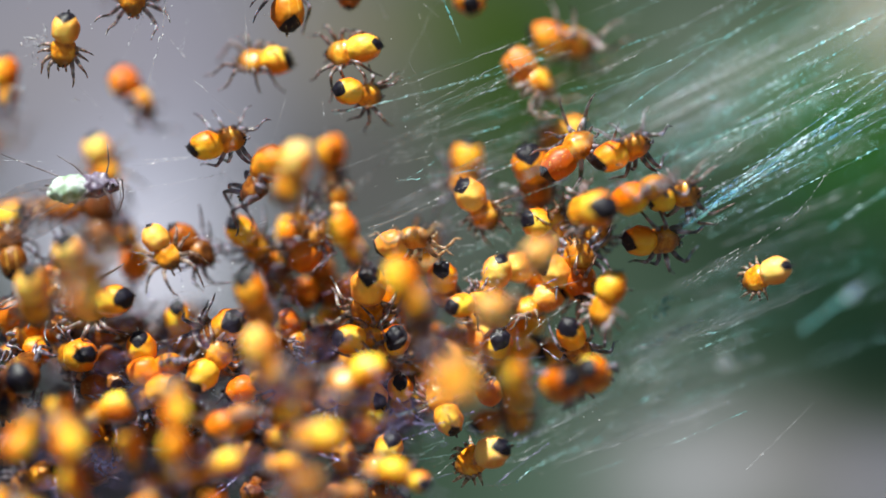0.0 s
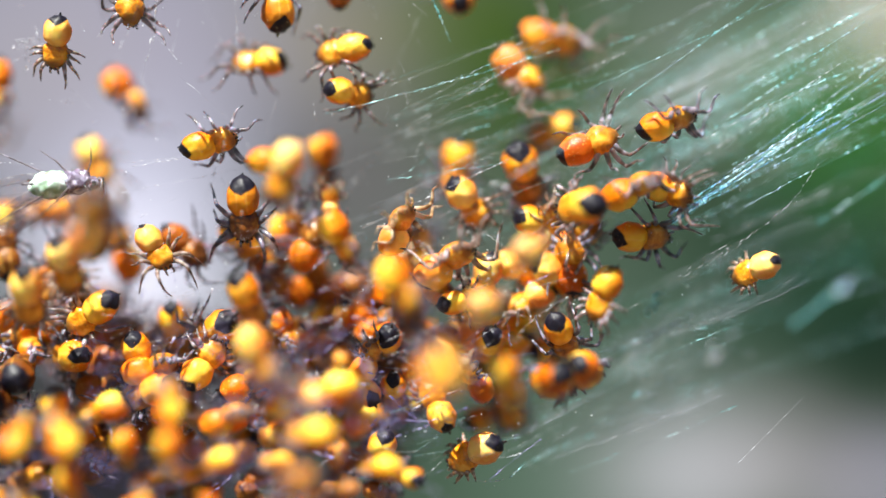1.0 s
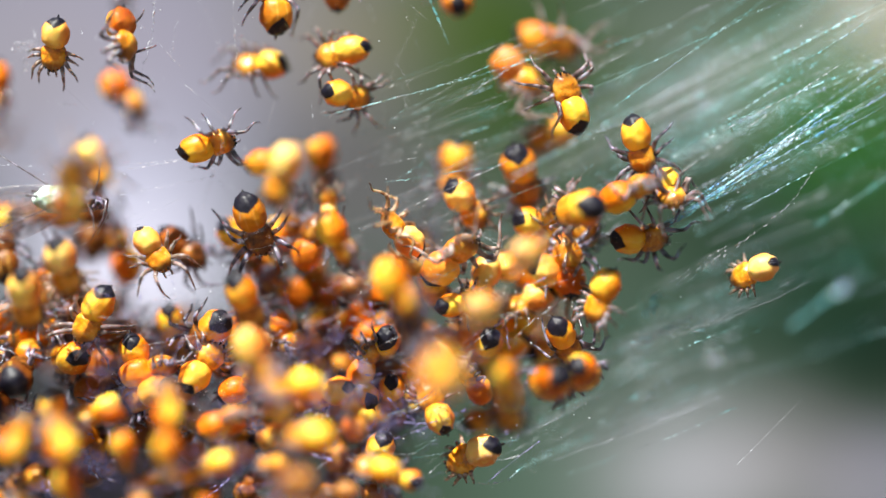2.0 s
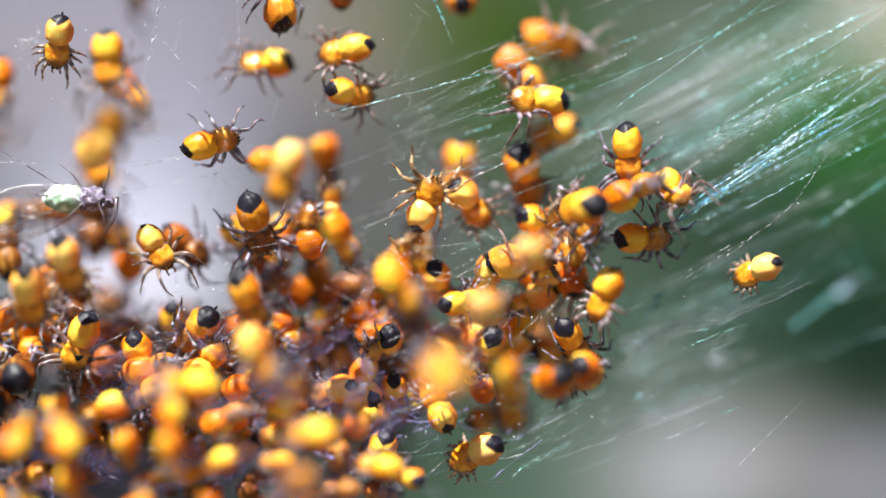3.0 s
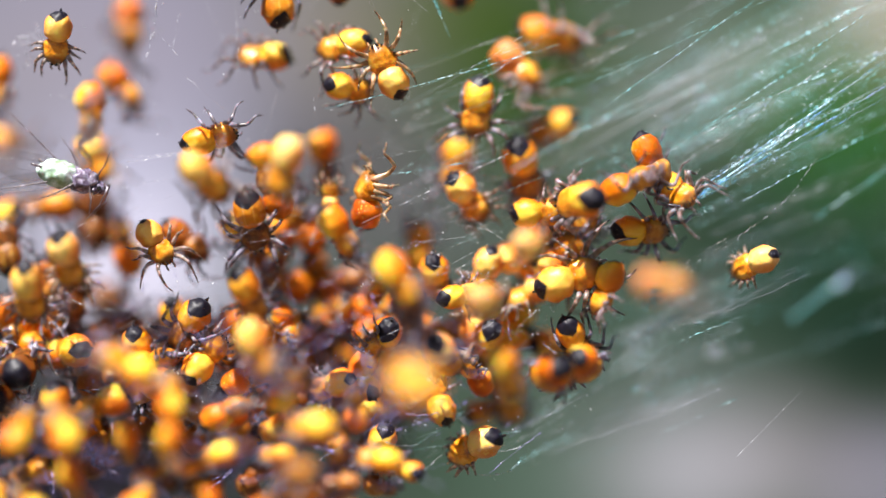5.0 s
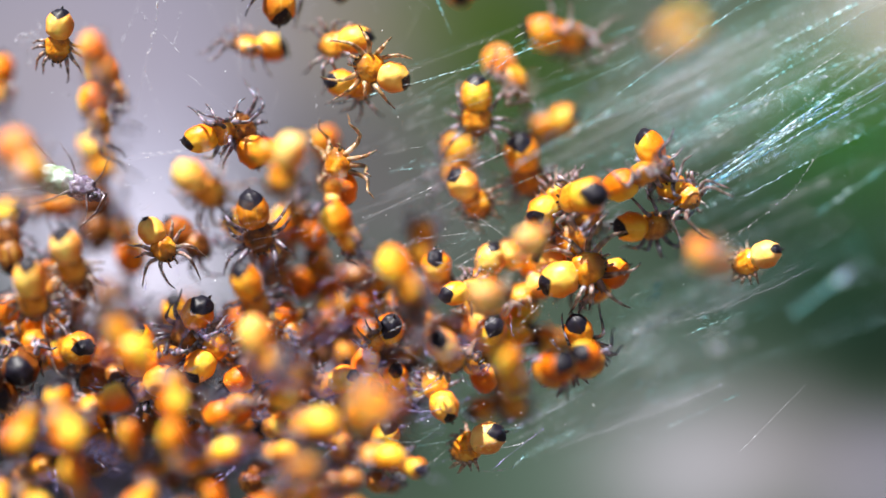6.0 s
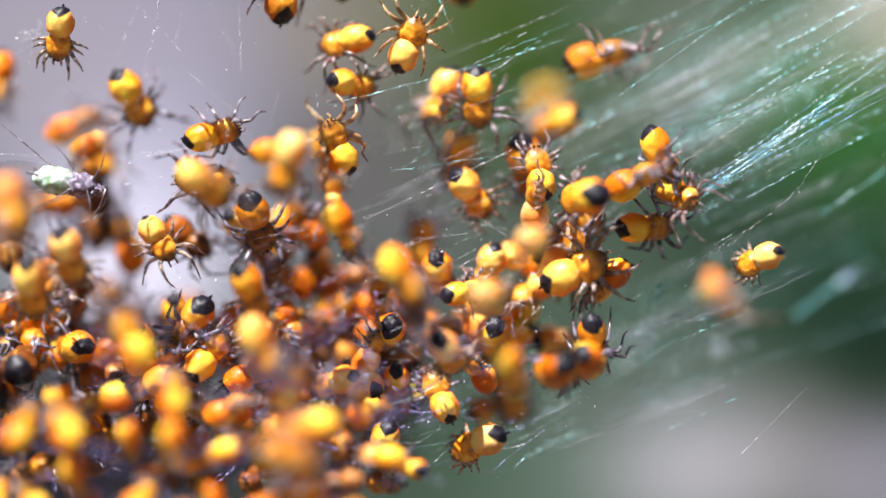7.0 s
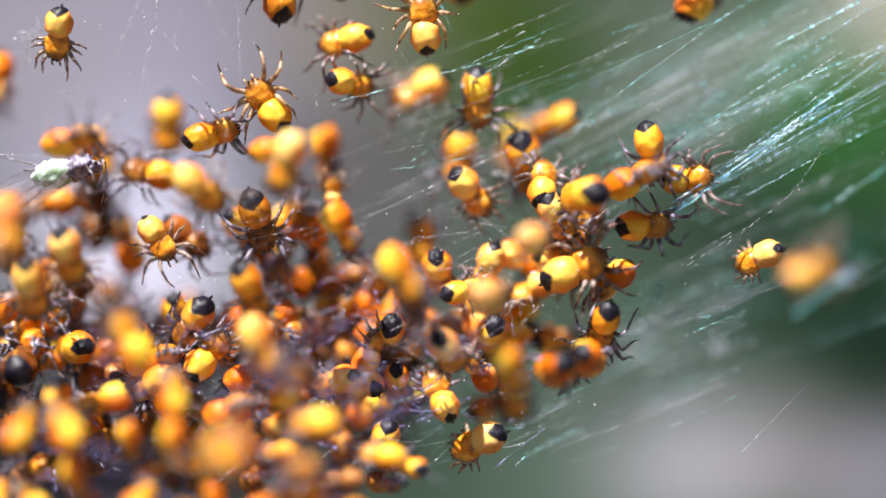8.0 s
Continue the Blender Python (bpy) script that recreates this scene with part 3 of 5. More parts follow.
spiderling(-1.58, 0.4, -2.67, 250, -62, 0, 1.05, "tucked", "still", 61, 0.3, -0.4)
spiderling(-2.34, 0.5, -3.69, 60, 10, 60, 0.96, "tucked", "heap", 62, 0.2, 0)
spiderling(-3, 0.3, -4.18, 200, -20, 0, 0.95, "tucked", "heap", 63, 0.3, 0.4)
spiderling(-2.17, 0.4, -4.35, 130, -40, 20, 0.9, "tucked", "heap", 64, 0.2, 0)
spiderling(-1.42, 0.6, -4.12, 270, -40, 0, 0.86, "tucked", "heap", 65, 0.5, 0.2)
spiderling(-1.74, 0.1, -5.83, 250, -20, 0, 1, "tucked", "heap", 66, 0.2, 0)
# lower bodies get deeper tones, which paint the heap's shade onto them
spiderling(-1.5, -2.21, -6.19, 170, -17, 40, 0.84, "curled", "heap", 67, 0.34, 1)
spiderling(-0.79, -1.53, -6.6, 170, -40, 0, 0.67, "tucked", "heap", 68, 0.42, 0)
spiderling(-3.28, -3.96, -5.04, 180, -32, 40, 0.96, "curled", "heap", 69, 0.34, 1)
spiderling(-2.4, -1.7, -5.05, 90, 10, 67, 0.83, "tucked", "heap", 70, 0.7, 0)
spiderling(-3.64, -5.06, -6.11, 180, -32, 40, 0.74, "curled", "heap", 71, 0.9, 1)
spiderling(-4.55, -1.87, -4.47, 45, 20, 31, 1.03, "tucked", "heap", 72, 0.32, 0)
spiderling(-4.61, -1.27, -5.34, 200, -40, 0, 0.84, "tucked", "heap", 73, 0.42, 0.2)
spiderling(-4.43, -2.3, -5.99, 180, -12, 40, 0.63, "curled", "heap", 74, 0.6, 1)
spiderling(-7.38, -3.68, -4.53, 90, -27, 54, 0.86, "curled", "heap", 75, 0.37, 1)
spiderling(-7.34, -4.14, -5.32, 270, -12, 72, 0.82, "curled", "heap", 76, 0.42, 1)
spiderling(-8.79, -2.76, -5.41, 270, -27, 45, 0.80, "curled", "heap", 77, 0.52, 1)
spiderling(-10.11, -4.23, -5.31, 110, -42, 54, 0.96, "curled", "heap", 78, 0.34, 1)
spiderling(-11.6, -3.86, -5.36, 60, -42, 54, 0.89, "curled", "heap", 79, 0.34, 1)
spiderling(-11, -1.7, -4.46, 260, 0, 31, 0.91, "tucked", "heap", 80, 0.52, 0)
spiderling(-9.37, -1.4, -4.55, 190, 0, 70, 1.06, "tucked", "heap", 81, 0.22, 0.2)
spiderling(-6.49, -1.2, -5.06, 20, 10, 80, 0.98, "tucked", "heap", 82, 0.22, 0)
spiderling(-5.97, -0.8, -5.03, 200, 10, 80, 0.79, "tucked", "heap", 83, 0.32, 0.4)
spiderling(-6.04, -2.76, -5.88, 200, -22, 36, 0.77, "curled", "heap", 84, 0.34, 1)
spiderling(-7.06, -2.76, -6.31, 10, -12, 31, 0.59, "curled", "heap", 85, 0.62, 1)
spiderling(-10.2, -3.5, -6.33, 280, -12, 54, 0.83, "curled", "heap", 86, 0.52, 1)
spiderling(-8.4, -2.3, -6.62, 10, -32, 40, 0.59, "curled", "heap", 87, 0.7, 1)
spiderling(-2.6, -2.3, -6.81, 180, -12, 54, 0.70, "curled", "heap", 88, 0.9, 1)
spiderling(-10.83, 0.3, -3.2, 190, -50, 0, 1.15, "tucked", "still", 89, 0.6, 0.2)
spiderling(-9.06, 0.4, -2.97, 280, -25, 0, 1, "tucked", "still", 90, 0.3, 0)
spiderling(-8.92, 0.1, -3.66, 10, 0, 70, 1.1, "tucked", "heap", 91, 0.5, 0.4)
spiderling(-8.28, -0.2, -4.13, 200, -20, 0, 1.1, "tucked", "heap", 92, 0.6, 0)
spiderling(-7.2, 0, -3.73, 50, -5, 20, 1.05, "tucked", "heap", 93, 0.2, 0.2)
spiderling(-6.1, 0.3, -4.18, 20, 0, 100, 1, "tucked", "heap", 94, 0.5, 0)
spiderling(-5.34, 1, -4.07, 200, 20, 60, 1.01, "tucked", "heap", 95, 0.3, 0.4)
spiderling(-12.36, 1.2, -3.14, 180, 0, 90, 1.01, "tucked", "still", 96, 0.6, 0)
spiderling(-12.93, 1.4, -2.55, 30, -20, 90, 1.12, "tucked", "still", 97, 0.7, 0.2)
spiderling(-3.42, 2.7, -2.8, 60, 0, 170, 1.12, "tucked", "still", 98, 0.82, 0)
spiderling(-4.18, 2.3, -2.77, 200, 0, 160, 1.01, "tucked", "still", 99, 0.9, 0.4)
spiderling(-4.48, 2.9, -1.4, 160, 0, 160, 1.12, "tucked", "still", 100, 0.6, 0)
spiderling(-3.44, 3.1, -1.41, 20, 0, 150, 1.12, "tucked", "still", 101, 0.82, 0.2)
spiderling(-4.28, 2.5, -3.66, 100, 0, 100, 1.01, "tucked", "heap", 102, 0.8, 0)
spiderling(9.55, 0, -0.55, 205, -32, 25, 0.95, "curled", "still", 103, 0.05, 0.4)
# fillers: the highest tones paint dark shade into the gaps
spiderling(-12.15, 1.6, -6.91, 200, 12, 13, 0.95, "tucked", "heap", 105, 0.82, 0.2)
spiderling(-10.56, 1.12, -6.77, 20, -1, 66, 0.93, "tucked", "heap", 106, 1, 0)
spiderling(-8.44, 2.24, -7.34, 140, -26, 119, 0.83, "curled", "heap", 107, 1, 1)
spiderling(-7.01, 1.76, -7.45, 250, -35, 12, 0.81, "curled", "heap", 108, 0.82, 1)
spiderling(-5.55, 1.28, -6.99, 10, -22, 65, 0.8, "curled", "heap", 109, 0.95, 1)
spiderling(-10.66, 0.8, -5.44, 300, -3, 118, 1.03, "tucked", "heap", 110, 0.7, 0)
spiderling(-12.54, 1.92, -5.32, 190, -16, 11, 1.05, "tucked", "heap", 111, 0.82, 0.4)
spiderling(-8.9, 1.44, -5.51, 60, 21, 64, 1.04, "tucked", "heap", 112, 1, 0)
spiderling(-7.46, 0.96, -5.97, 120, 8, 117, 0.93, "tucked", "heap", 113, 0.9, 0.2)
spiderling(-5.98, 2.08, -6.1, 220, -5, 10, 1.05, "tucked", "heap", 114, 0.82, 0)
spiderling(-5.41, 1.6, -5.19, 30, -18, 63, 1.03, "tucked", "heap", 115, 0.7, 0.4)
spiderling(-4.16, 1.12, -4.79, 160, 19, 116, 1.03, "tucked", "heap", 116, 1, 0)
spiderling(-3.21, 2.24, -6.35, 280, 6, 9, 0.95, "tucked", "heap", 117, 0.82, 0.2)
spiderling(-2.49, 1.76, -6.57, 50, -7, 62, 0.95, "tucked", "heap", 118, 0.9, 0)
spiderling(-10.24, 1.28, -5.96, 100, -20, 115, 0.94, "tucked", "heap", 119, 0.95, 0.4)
spiderling(-4.57, 1.9, -2.58, 200, 17, 8, 1.01, "tucked", "still", 120, 0.6, 0)
spiderling(-5.47, 2.2, -2.77, 80, 4, 61, 1.01, "tucked", "still", 121, 0.82, 0.2)
spiderling(-6.79, 2.3, -3.47, 140, -9, 114, 1.01, "tucked", "still", 122, 0.82, 0)
spiderling(-3.04, 2.3, -2.07, 250, -22, 7, 1.01, "tucked", "still", 123, 0.9, 0.4)
spiderling(-2.35, 2.5, -2.08, 60, 15, 60, 1.01, "tucked", "still", 124, 0.6, 0)
spiderling(-5.55, 2.9, -0.51, 120, 2, 113, 1.02, "tucked", "still", 125, 0.82, 0.2)
spiderling(-3.99, 3.3, -0.7, 300, -11, 6, 1.02, "tucked", "still", 126, 0.9, 0)
spiderling(-7.95, 2.5, -2.97, 20, -24, 59, 1.01, "tucked", "still", 127, 0.82, 0.4)
spiderling(-6.47, 2.6, -2.44, 330, 13, 112, 1.01, "tucked", "still", 128, 0.6, 0)
spiderling(-13.13, 1.5, -0.5, 100, 0, 5, 1.02, "spread", "still", 129, 0.95, 0.2)
spiderling(-12.13, 2, -1.02, 60, -13, 58, 1.02, "spread", "still", 130, 0.7, 0)
spiderling(-11.13, 1.8, -1.37, 260, 24, 111, 1.02, "spread", "still", 131, 1, 0.4)
spiderling(3.2, 1, -0.63, -40, 0, 40, 1.11, "spread", "still", 132, 0.1, 0)
spiderling(3.7, 1.4, 0.02, 30, 10, 30, 1.12, "tucked", "still", 133, 0.4, 0.2)
spiderling(3.01, 1.2, -1.43, 200, 0, 60, 1.01, "tucked", "still", 134, 0.1, 0)
spiderling(2.08, 1.6, -0.5, -30, 0, 30, 1.02, "tucked", "still", 135, 0.1, 0.4)
spiderling(0.96, 1.4, -2.73, 100, 0, 60, 1.02, "tucked", "still", 136, 0.1, 0)
spiderling(-2.17, 2.3, -2.98, 0, -30, -30, 1.02, "tucked", "still", 137, 0.35, 0.2)
spiderling(-1.09, 2.5, -3.49, 97, 11, 31, 1.02, "tucked", "still", 138, 0.8, 0)
spiderling(-0.6, 2.7, -2.66, 194, 2, -28, 1.02, "tucked", "still", 139, 0.55, 0.4)
spiderling(-1.65, 2.5, -2.09, 291, -7, 33, 1.02, "tucked", "still", 140, 0.6, 0)
spiderling(-2.33, 2.1, -5.23, 28, -16, -26, 1.01, "tucked", "heap", 141, 0.3, 0.2)
spiderling(-1.09, 2.4, -4.92, 125, -25, 35, 1.02, "tucked", "heap", 142, 0.35, 0)
spiderling(-0.39, 2.7, -4.42, 222, 16, -24, 1.02, "tucked", "still", 143, 0.8, 0.4)
spiderling(0.8, 2.6, -3.53, 319, 7, 37, 1.02, "tucked", "still", 144, 0.6, 0)
spiderling(0.64, 3.1, -2.68, 56, -2, -22, 1.02, "tucked", "still", 145, 0.82, 0.2)
spiderling(1.87, 2.8, -2.48, 153, -11, 39, 1.02, "tucked", "still", 146, 0.3, 0)
spiderling(2.55, 2.4, -2.12, 250, -20, -20, 1.02, "tucked", "still", 147, 0.35, 0.4)
spiderling(3.14, 2.9, -3.2, 347, -29, 41, 1.02, "tucked", "still", 148, 0.6, 0)
spiderling(-0.74, 3.3, -0.52, 84, 12, -18, 1.03, "tucked", "still", 149, 0.55, 0.2)
spiderling(0.27, 2.1, -2.8, 181, 3, 43, 1.01, "tucked", "still", 150, 0.9, 0)
spiderling(2.13, 2.7, -4.56, 278, -6, -16, 1.02, "tucked", "still", 151, 0.3, 0.4)
spiderling(1.17, 3.3, -5.41, 15, -15, 45, 1.03, "tucked", "still", 152, 0.6, 0)
spiderling(-3.05, 2.5, -3.49, 112, -24, -14, 1.02, "tucked", "still", 153, 0.8, 0.2)
spiderling(-3.61, 3.1, -2.11, 209, 17, 47, 1.02, "tucked", "still", 154, 0.55, 0)
# bottom rows: deeper tones paint the dimness under the heap
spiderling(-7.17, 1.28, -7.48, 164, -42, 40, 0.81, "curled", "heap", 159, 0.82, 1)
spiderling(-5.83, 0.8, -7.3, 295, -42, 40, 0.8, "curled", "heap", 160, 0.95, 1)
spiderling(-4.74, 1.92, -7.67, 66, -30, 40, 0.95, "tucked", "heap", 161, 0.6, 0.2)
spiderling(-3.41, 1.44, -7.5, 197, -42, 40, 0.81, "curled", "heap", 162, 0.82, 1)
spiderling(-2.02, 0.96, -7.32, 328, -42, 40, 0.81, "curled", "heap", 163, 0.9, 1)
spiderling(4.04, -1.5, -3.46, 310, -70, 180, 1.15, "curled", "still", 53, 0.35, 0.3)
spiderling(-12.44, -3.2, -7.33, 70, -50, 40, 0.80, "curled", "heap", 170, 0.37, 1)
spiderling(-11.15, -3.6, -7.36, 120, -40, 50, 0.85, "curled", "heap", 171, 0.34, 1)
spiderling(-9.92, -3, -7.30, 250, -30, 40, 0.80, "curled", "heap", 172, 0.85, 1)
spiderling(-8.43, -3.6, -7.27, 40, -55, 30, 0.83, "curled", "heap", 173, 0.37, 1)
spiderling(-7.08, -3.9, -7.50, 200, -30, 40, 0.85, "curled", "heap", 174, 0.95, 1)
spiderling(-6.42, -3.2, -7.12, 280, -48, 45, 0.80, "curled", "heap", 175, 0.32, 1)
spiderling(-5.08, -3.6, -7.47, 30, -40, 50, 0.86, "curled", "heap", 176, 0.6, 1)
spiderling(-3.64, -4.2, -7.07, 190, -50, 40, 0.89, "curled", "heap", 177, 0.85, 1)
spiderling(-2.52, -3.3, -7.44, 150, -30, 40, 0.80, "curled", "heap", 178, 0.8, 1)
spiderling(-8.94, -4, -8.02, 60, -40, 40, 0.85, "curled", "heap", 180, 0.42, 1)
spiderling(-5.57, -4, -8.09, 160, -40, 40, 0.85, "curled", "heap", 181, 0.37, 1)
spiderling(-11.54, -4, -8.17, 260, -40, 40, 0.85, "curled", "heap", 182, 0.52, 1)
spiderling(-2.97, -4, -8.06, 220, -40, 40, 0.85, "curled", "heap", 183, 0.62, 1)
# dark hollow at the heap's left: bodies added to blacken it, black tails turned outwards
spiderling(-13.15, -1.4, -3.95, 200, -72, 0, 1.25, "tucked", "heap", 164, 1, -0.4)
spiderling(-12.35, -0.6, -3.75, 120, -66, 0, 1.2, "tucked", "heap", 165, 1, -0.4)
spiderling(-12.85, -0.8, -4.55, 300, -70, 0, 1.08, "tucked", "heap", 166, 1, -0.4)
walker_a = spiderling(-9.52, 1, 8.06, -85, 10, 180, 1.04, "spread", "walks", 0, 0.25, 0)
walker_b = spiderling(-8.6, -3, 8.19, -90, 15, 0, 0.98, "spread", "walks", 1, 0.2, 0.8)
walker_c = spiderling(-10.2, 3.5, 5.13, -55, 0, 100, 1.13, "spread", "walks", 2, 0.35, 0)
walker_d = spiderling(-9.79, -4, -1.49, 80, 10, 60, 1.06, "spread", "walks", 3, 0.1, 1)
walker_e = spiderling(-5.34, 0.2, 2.48, -125, 0, 60, 1.15, "spread", "walks", 4, 0.80, -0.4)
walker_f = spiderling(-4.35, 1.5, -0.26, 60, 0, 150, 1.06, "spread", "walks", 5, 0.65, 0.8)
walker_g = spiderling(-1.63, 2, -1.36, 60, 0, 60, 1.06, "raised", "walks", 6, 0.3, 0)
walker_h = spiderling(-1.7, 0.3, 0.13, 10, 20, 60, 1.05, "raised", "walks", 7, 0.1, 0)
walker_i = spiderling(-2.38, 0.4, -1.09, -95, -30, 0, 1.25, "spread", "walks", 8, 0.15, 0)
walker_j = spiderling(4.69, 0, 2.74, 20, 0, 40, 1.05, "spread", "walks", 9, 0.4, 0)
walker_k = spiderling(6.21, 0.2, 1.56, 5, 20, 30, 1.00, "spread", "walks", 10, 0.2, 0)
walker_l = spiderling(3.21, 0.6, 2.56, 40, 0, 160, 1.11, "spread", "walks", 11, 0.25, 0)
walker_m = spiderling(2.12, 2.2, 5.66, -48, 0, 130, 1.18, "spread", "walks", 12, 0.15, 0)
walker_n = spiderling(3.03, 3.2, 6.6, -15, 0, 60, 1.28, "spread", "walks", 13, 0.2, 0)
walker_o = spiderling(2.61, 1, 0.8, -25, -15, 10, 1.01, "tucked", "walks", 14, 0.2, 0)
walker_p = spiderling(2.87, 1.2, 0.21, 60, 0, 60, 1.01, "tucked", "walks", 15, 0.05, 0)
walker_q = spiderling(0.09, -7, -3.49, 60, -6, 60, 1.30, "curled", "walks", 16, 0.52, 0.6)
walker_r = spiderling(2.43, 6, -2.93, 60, 0, 60, 1.19, "spread", "walks", 17, 0.12, 0)
walker_s = spiderling(-6.48, 0.3, -2.27, 215, -30, 0, 1.10, "spread", "walks", 18, 0.65, -0.4)
walker_t = spiderling(-9.8, 0, -1.58, 195, -15, 0, 1.10, "spread", "walks", 19, 0.2, 0)
walker_u = spiderling(-2.92, 0.1, -2.65, -5, -15, 0, 1.01, "spread", "walks", 20, 0.25, 0)
walker_v = spiderling(-2.25, -2, -3.4, 200, 10, 50, 1.11, "tucked", "walks", 21, 0.25, 1)
walker_w = spiderling(-13.31, -4, 2.66, 0, 20, 120, 1.14, "spread", "walks", 22, 0.15, 1)
walker_x = spiderling(-5.28, 1.8, 5.68, 178, 0, 40, 1.02, "spread", "walks", 23, 0.2, 0)
walker_y = spiderling(13.21, 14, 15.04, 205, 0, 40, 1.15, "spread", "walks", 24, 0.3, 0)

# the crowd behind the heap's face, packed by depth, its shade painted as near-black tones
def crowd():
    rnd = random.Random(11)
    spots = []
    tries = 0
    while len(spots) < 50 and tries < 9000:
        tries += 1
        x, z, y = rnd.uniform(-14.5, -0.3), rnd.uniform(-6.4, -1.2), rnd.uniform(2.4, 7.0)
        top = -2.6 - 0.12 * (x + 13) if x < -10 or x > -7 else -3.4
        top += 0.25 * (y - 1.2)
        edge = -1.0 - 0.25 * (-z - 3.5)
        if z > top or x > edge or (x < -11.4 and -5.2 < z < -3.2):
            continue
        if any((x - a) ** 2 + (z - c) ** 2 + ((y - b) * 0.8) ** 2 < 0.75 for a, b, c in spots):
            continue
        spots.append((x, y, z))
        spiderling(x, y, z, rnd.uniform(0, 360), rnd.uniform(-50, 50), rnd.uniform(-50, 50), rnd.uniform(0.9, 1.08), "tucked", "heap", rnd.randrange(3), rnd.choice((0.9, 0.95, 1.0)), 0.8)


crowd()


# ---- aphid caught in the web ----
def aphid():
    top = new("aphid")
    b = egg(1.30, 0.88, 0.84, 0.06, 0.0, 26, 36, 0.14, 4)
    for v in b.verts:
        v.co += v.co.normalized() * 0.035 * MM * noise.noise(v.co / MM * 7)
    for v in b.verts:  # shallow rings round the abdomen
        x = v.co.x / MM
        v.co.y *= 1 + 0.03 * math.sin(x * 26)
        v.co.z *= 1 + 0.03 * math.sin(x * 26)
    ab = part("abdomen", b, APHID_GREEN, top, "pale mint-green waxy abdomen")
    ab.location = Vector((-0.35, 0, 0)) * MM
    for side in (1, -1):
        c = bmesh.new()
        tube(c, [Vector(p) * MM for p in ((-0.75, 0.28 * side, 0.12), (-0.95, 0.34 * side, 0.16), (-1.12, 0.38 * side, 0.18))], [0.045 * MM, 0.035 * MM, 0.03 * MM], 8)
        part("cornicle", c, APHID_LIMB, top)
    th = part("thorax", egg(0.86, 0.70, 0.74, -0.1, 0.0, 20, 28, 0.4, 9), APHID_DARK, top, "lumpy violet-brown thorax")
    th.location = Vector((0.42, 0, 0.0)) * MM
    hd = part("head", egg(0.42, 0.46, 0.40, -0.25, 0.0, 14, 20, 0.35, 2), APHID_DARK, top)
    hd.location = Vector((0.90, 0, -0.10)) * MM
    for side in (1, -1):
        e = bmesh.new()
        bmesh.ops.create_icosphere(e, subdivisions=2, radius=0.075 * MM, matrix=Matrix.Translation(Vector((0.05, 0.19 * side, 0.04)) * MM))
        part("eye", e, EYE, hd)
        a = bmesh.new()
        tube(a, [Vector(p) * MM for p in ((1.05, 0.06 * side, 0.05), (1.18, 0.14 * side, 0.02), (1.1, 0.3 * side, -0.5), (0.75, 0.42 * side, -1.15))], [r * MM for r in (0.035, 0.028, 0.02, 0.012)], 6)
        part("antenna", a, APHID_LIMB, top)
    for side in (1, -1):
        for k, (root, knee, foot) in enumerate((((0.6, 0.2, -0.1), (0.85, 0.45, 0.55), (0.9, 0.5, 1.1)), ((0.4, 0.25, -0.1), (-0.2, 0.5, 0.62), (-0.65, 0.6, 0.98)), ((0.25, 0.22, -0.15), (-0.95, 0.4, 0.55), (-2.35, 0.55, 1.35)))):
            lg = bmesh.new()
            w = 1.0 if side > 0 else -1.0
            up = 1.0 if side > 0 else -0.75
            pts = [Vector((p[0], p[1] * w, p[2] * up)) * MM for p in (root, knee, foot)]
            tube(lg, [pts[0], pts[0].lerp(pts[1], 0.5), pts[1], pts[1].lerp(pts[2], 0.5), pts[2]], [r * MM for r in (0.026, 0.030, 0.024, 0.018, 0.010)], 6)
            part("leg", lg, APHID_LIMB, top)
    for side, dip, ln in ((1, -0.10, 3.1), (-1, -1.15, 3.0)):
        wg = bmesh.new()
        n = 14
        rows = []
        for i in range(n + 1):
            t = i / n
            half = 0.50 * math.sin(math.pi * min(1, 0.08 + t * 0.94)) ** 0.7
            base = Vector((0.3 - t * ln, 0.25 * side, dip * t - 0.05))
            rows.append([wg.verts.new((base + Vector((0, 0.02 * side * j * j, half * j + 0.03 * math.sin(t * 9 + j)))) * MM) for j in (-1, -0.33, 0.33, 1)])
        for r0, r1 in zip(rows, rows[1:]):
            for j in range(3):
                wg.faces.new((r0[j], r0[j + 1], r1[j + 1], r1[j]))
        bmesh.ops.solidify(wg, geom=wg.faces[:], thickness=0.006 * MM)
        wing = part("wing", wg, WING, top, "smoky translucent wing")
        for f in (-0.8, -0.2, 0.5):
            vein = bmesh.new()
            tube(vein, [Vector((0.3 - t * ln, 0.25 * side + 0.008 * side, dip * t - 0.05 + f * 0.50 * math.sin(math.pi * min(1, 0.08 + t * 0.94)) ** 0.7)) * MM for t in (0, 0.2, 0.4, 0.6, 0.8, 1.0)], [0.006 * MM] * 6, 5)
            part("vein", vein, APHID_LIMB, wing)
    return tagged(top, "dead winged aphid, pale mint green, hung in the silk", "aphid")


APHID = aphid()


# ---- silk ----
web = tagged(new("spider_web"), "loose tangle of pale silk strands with cyan glints", "web")


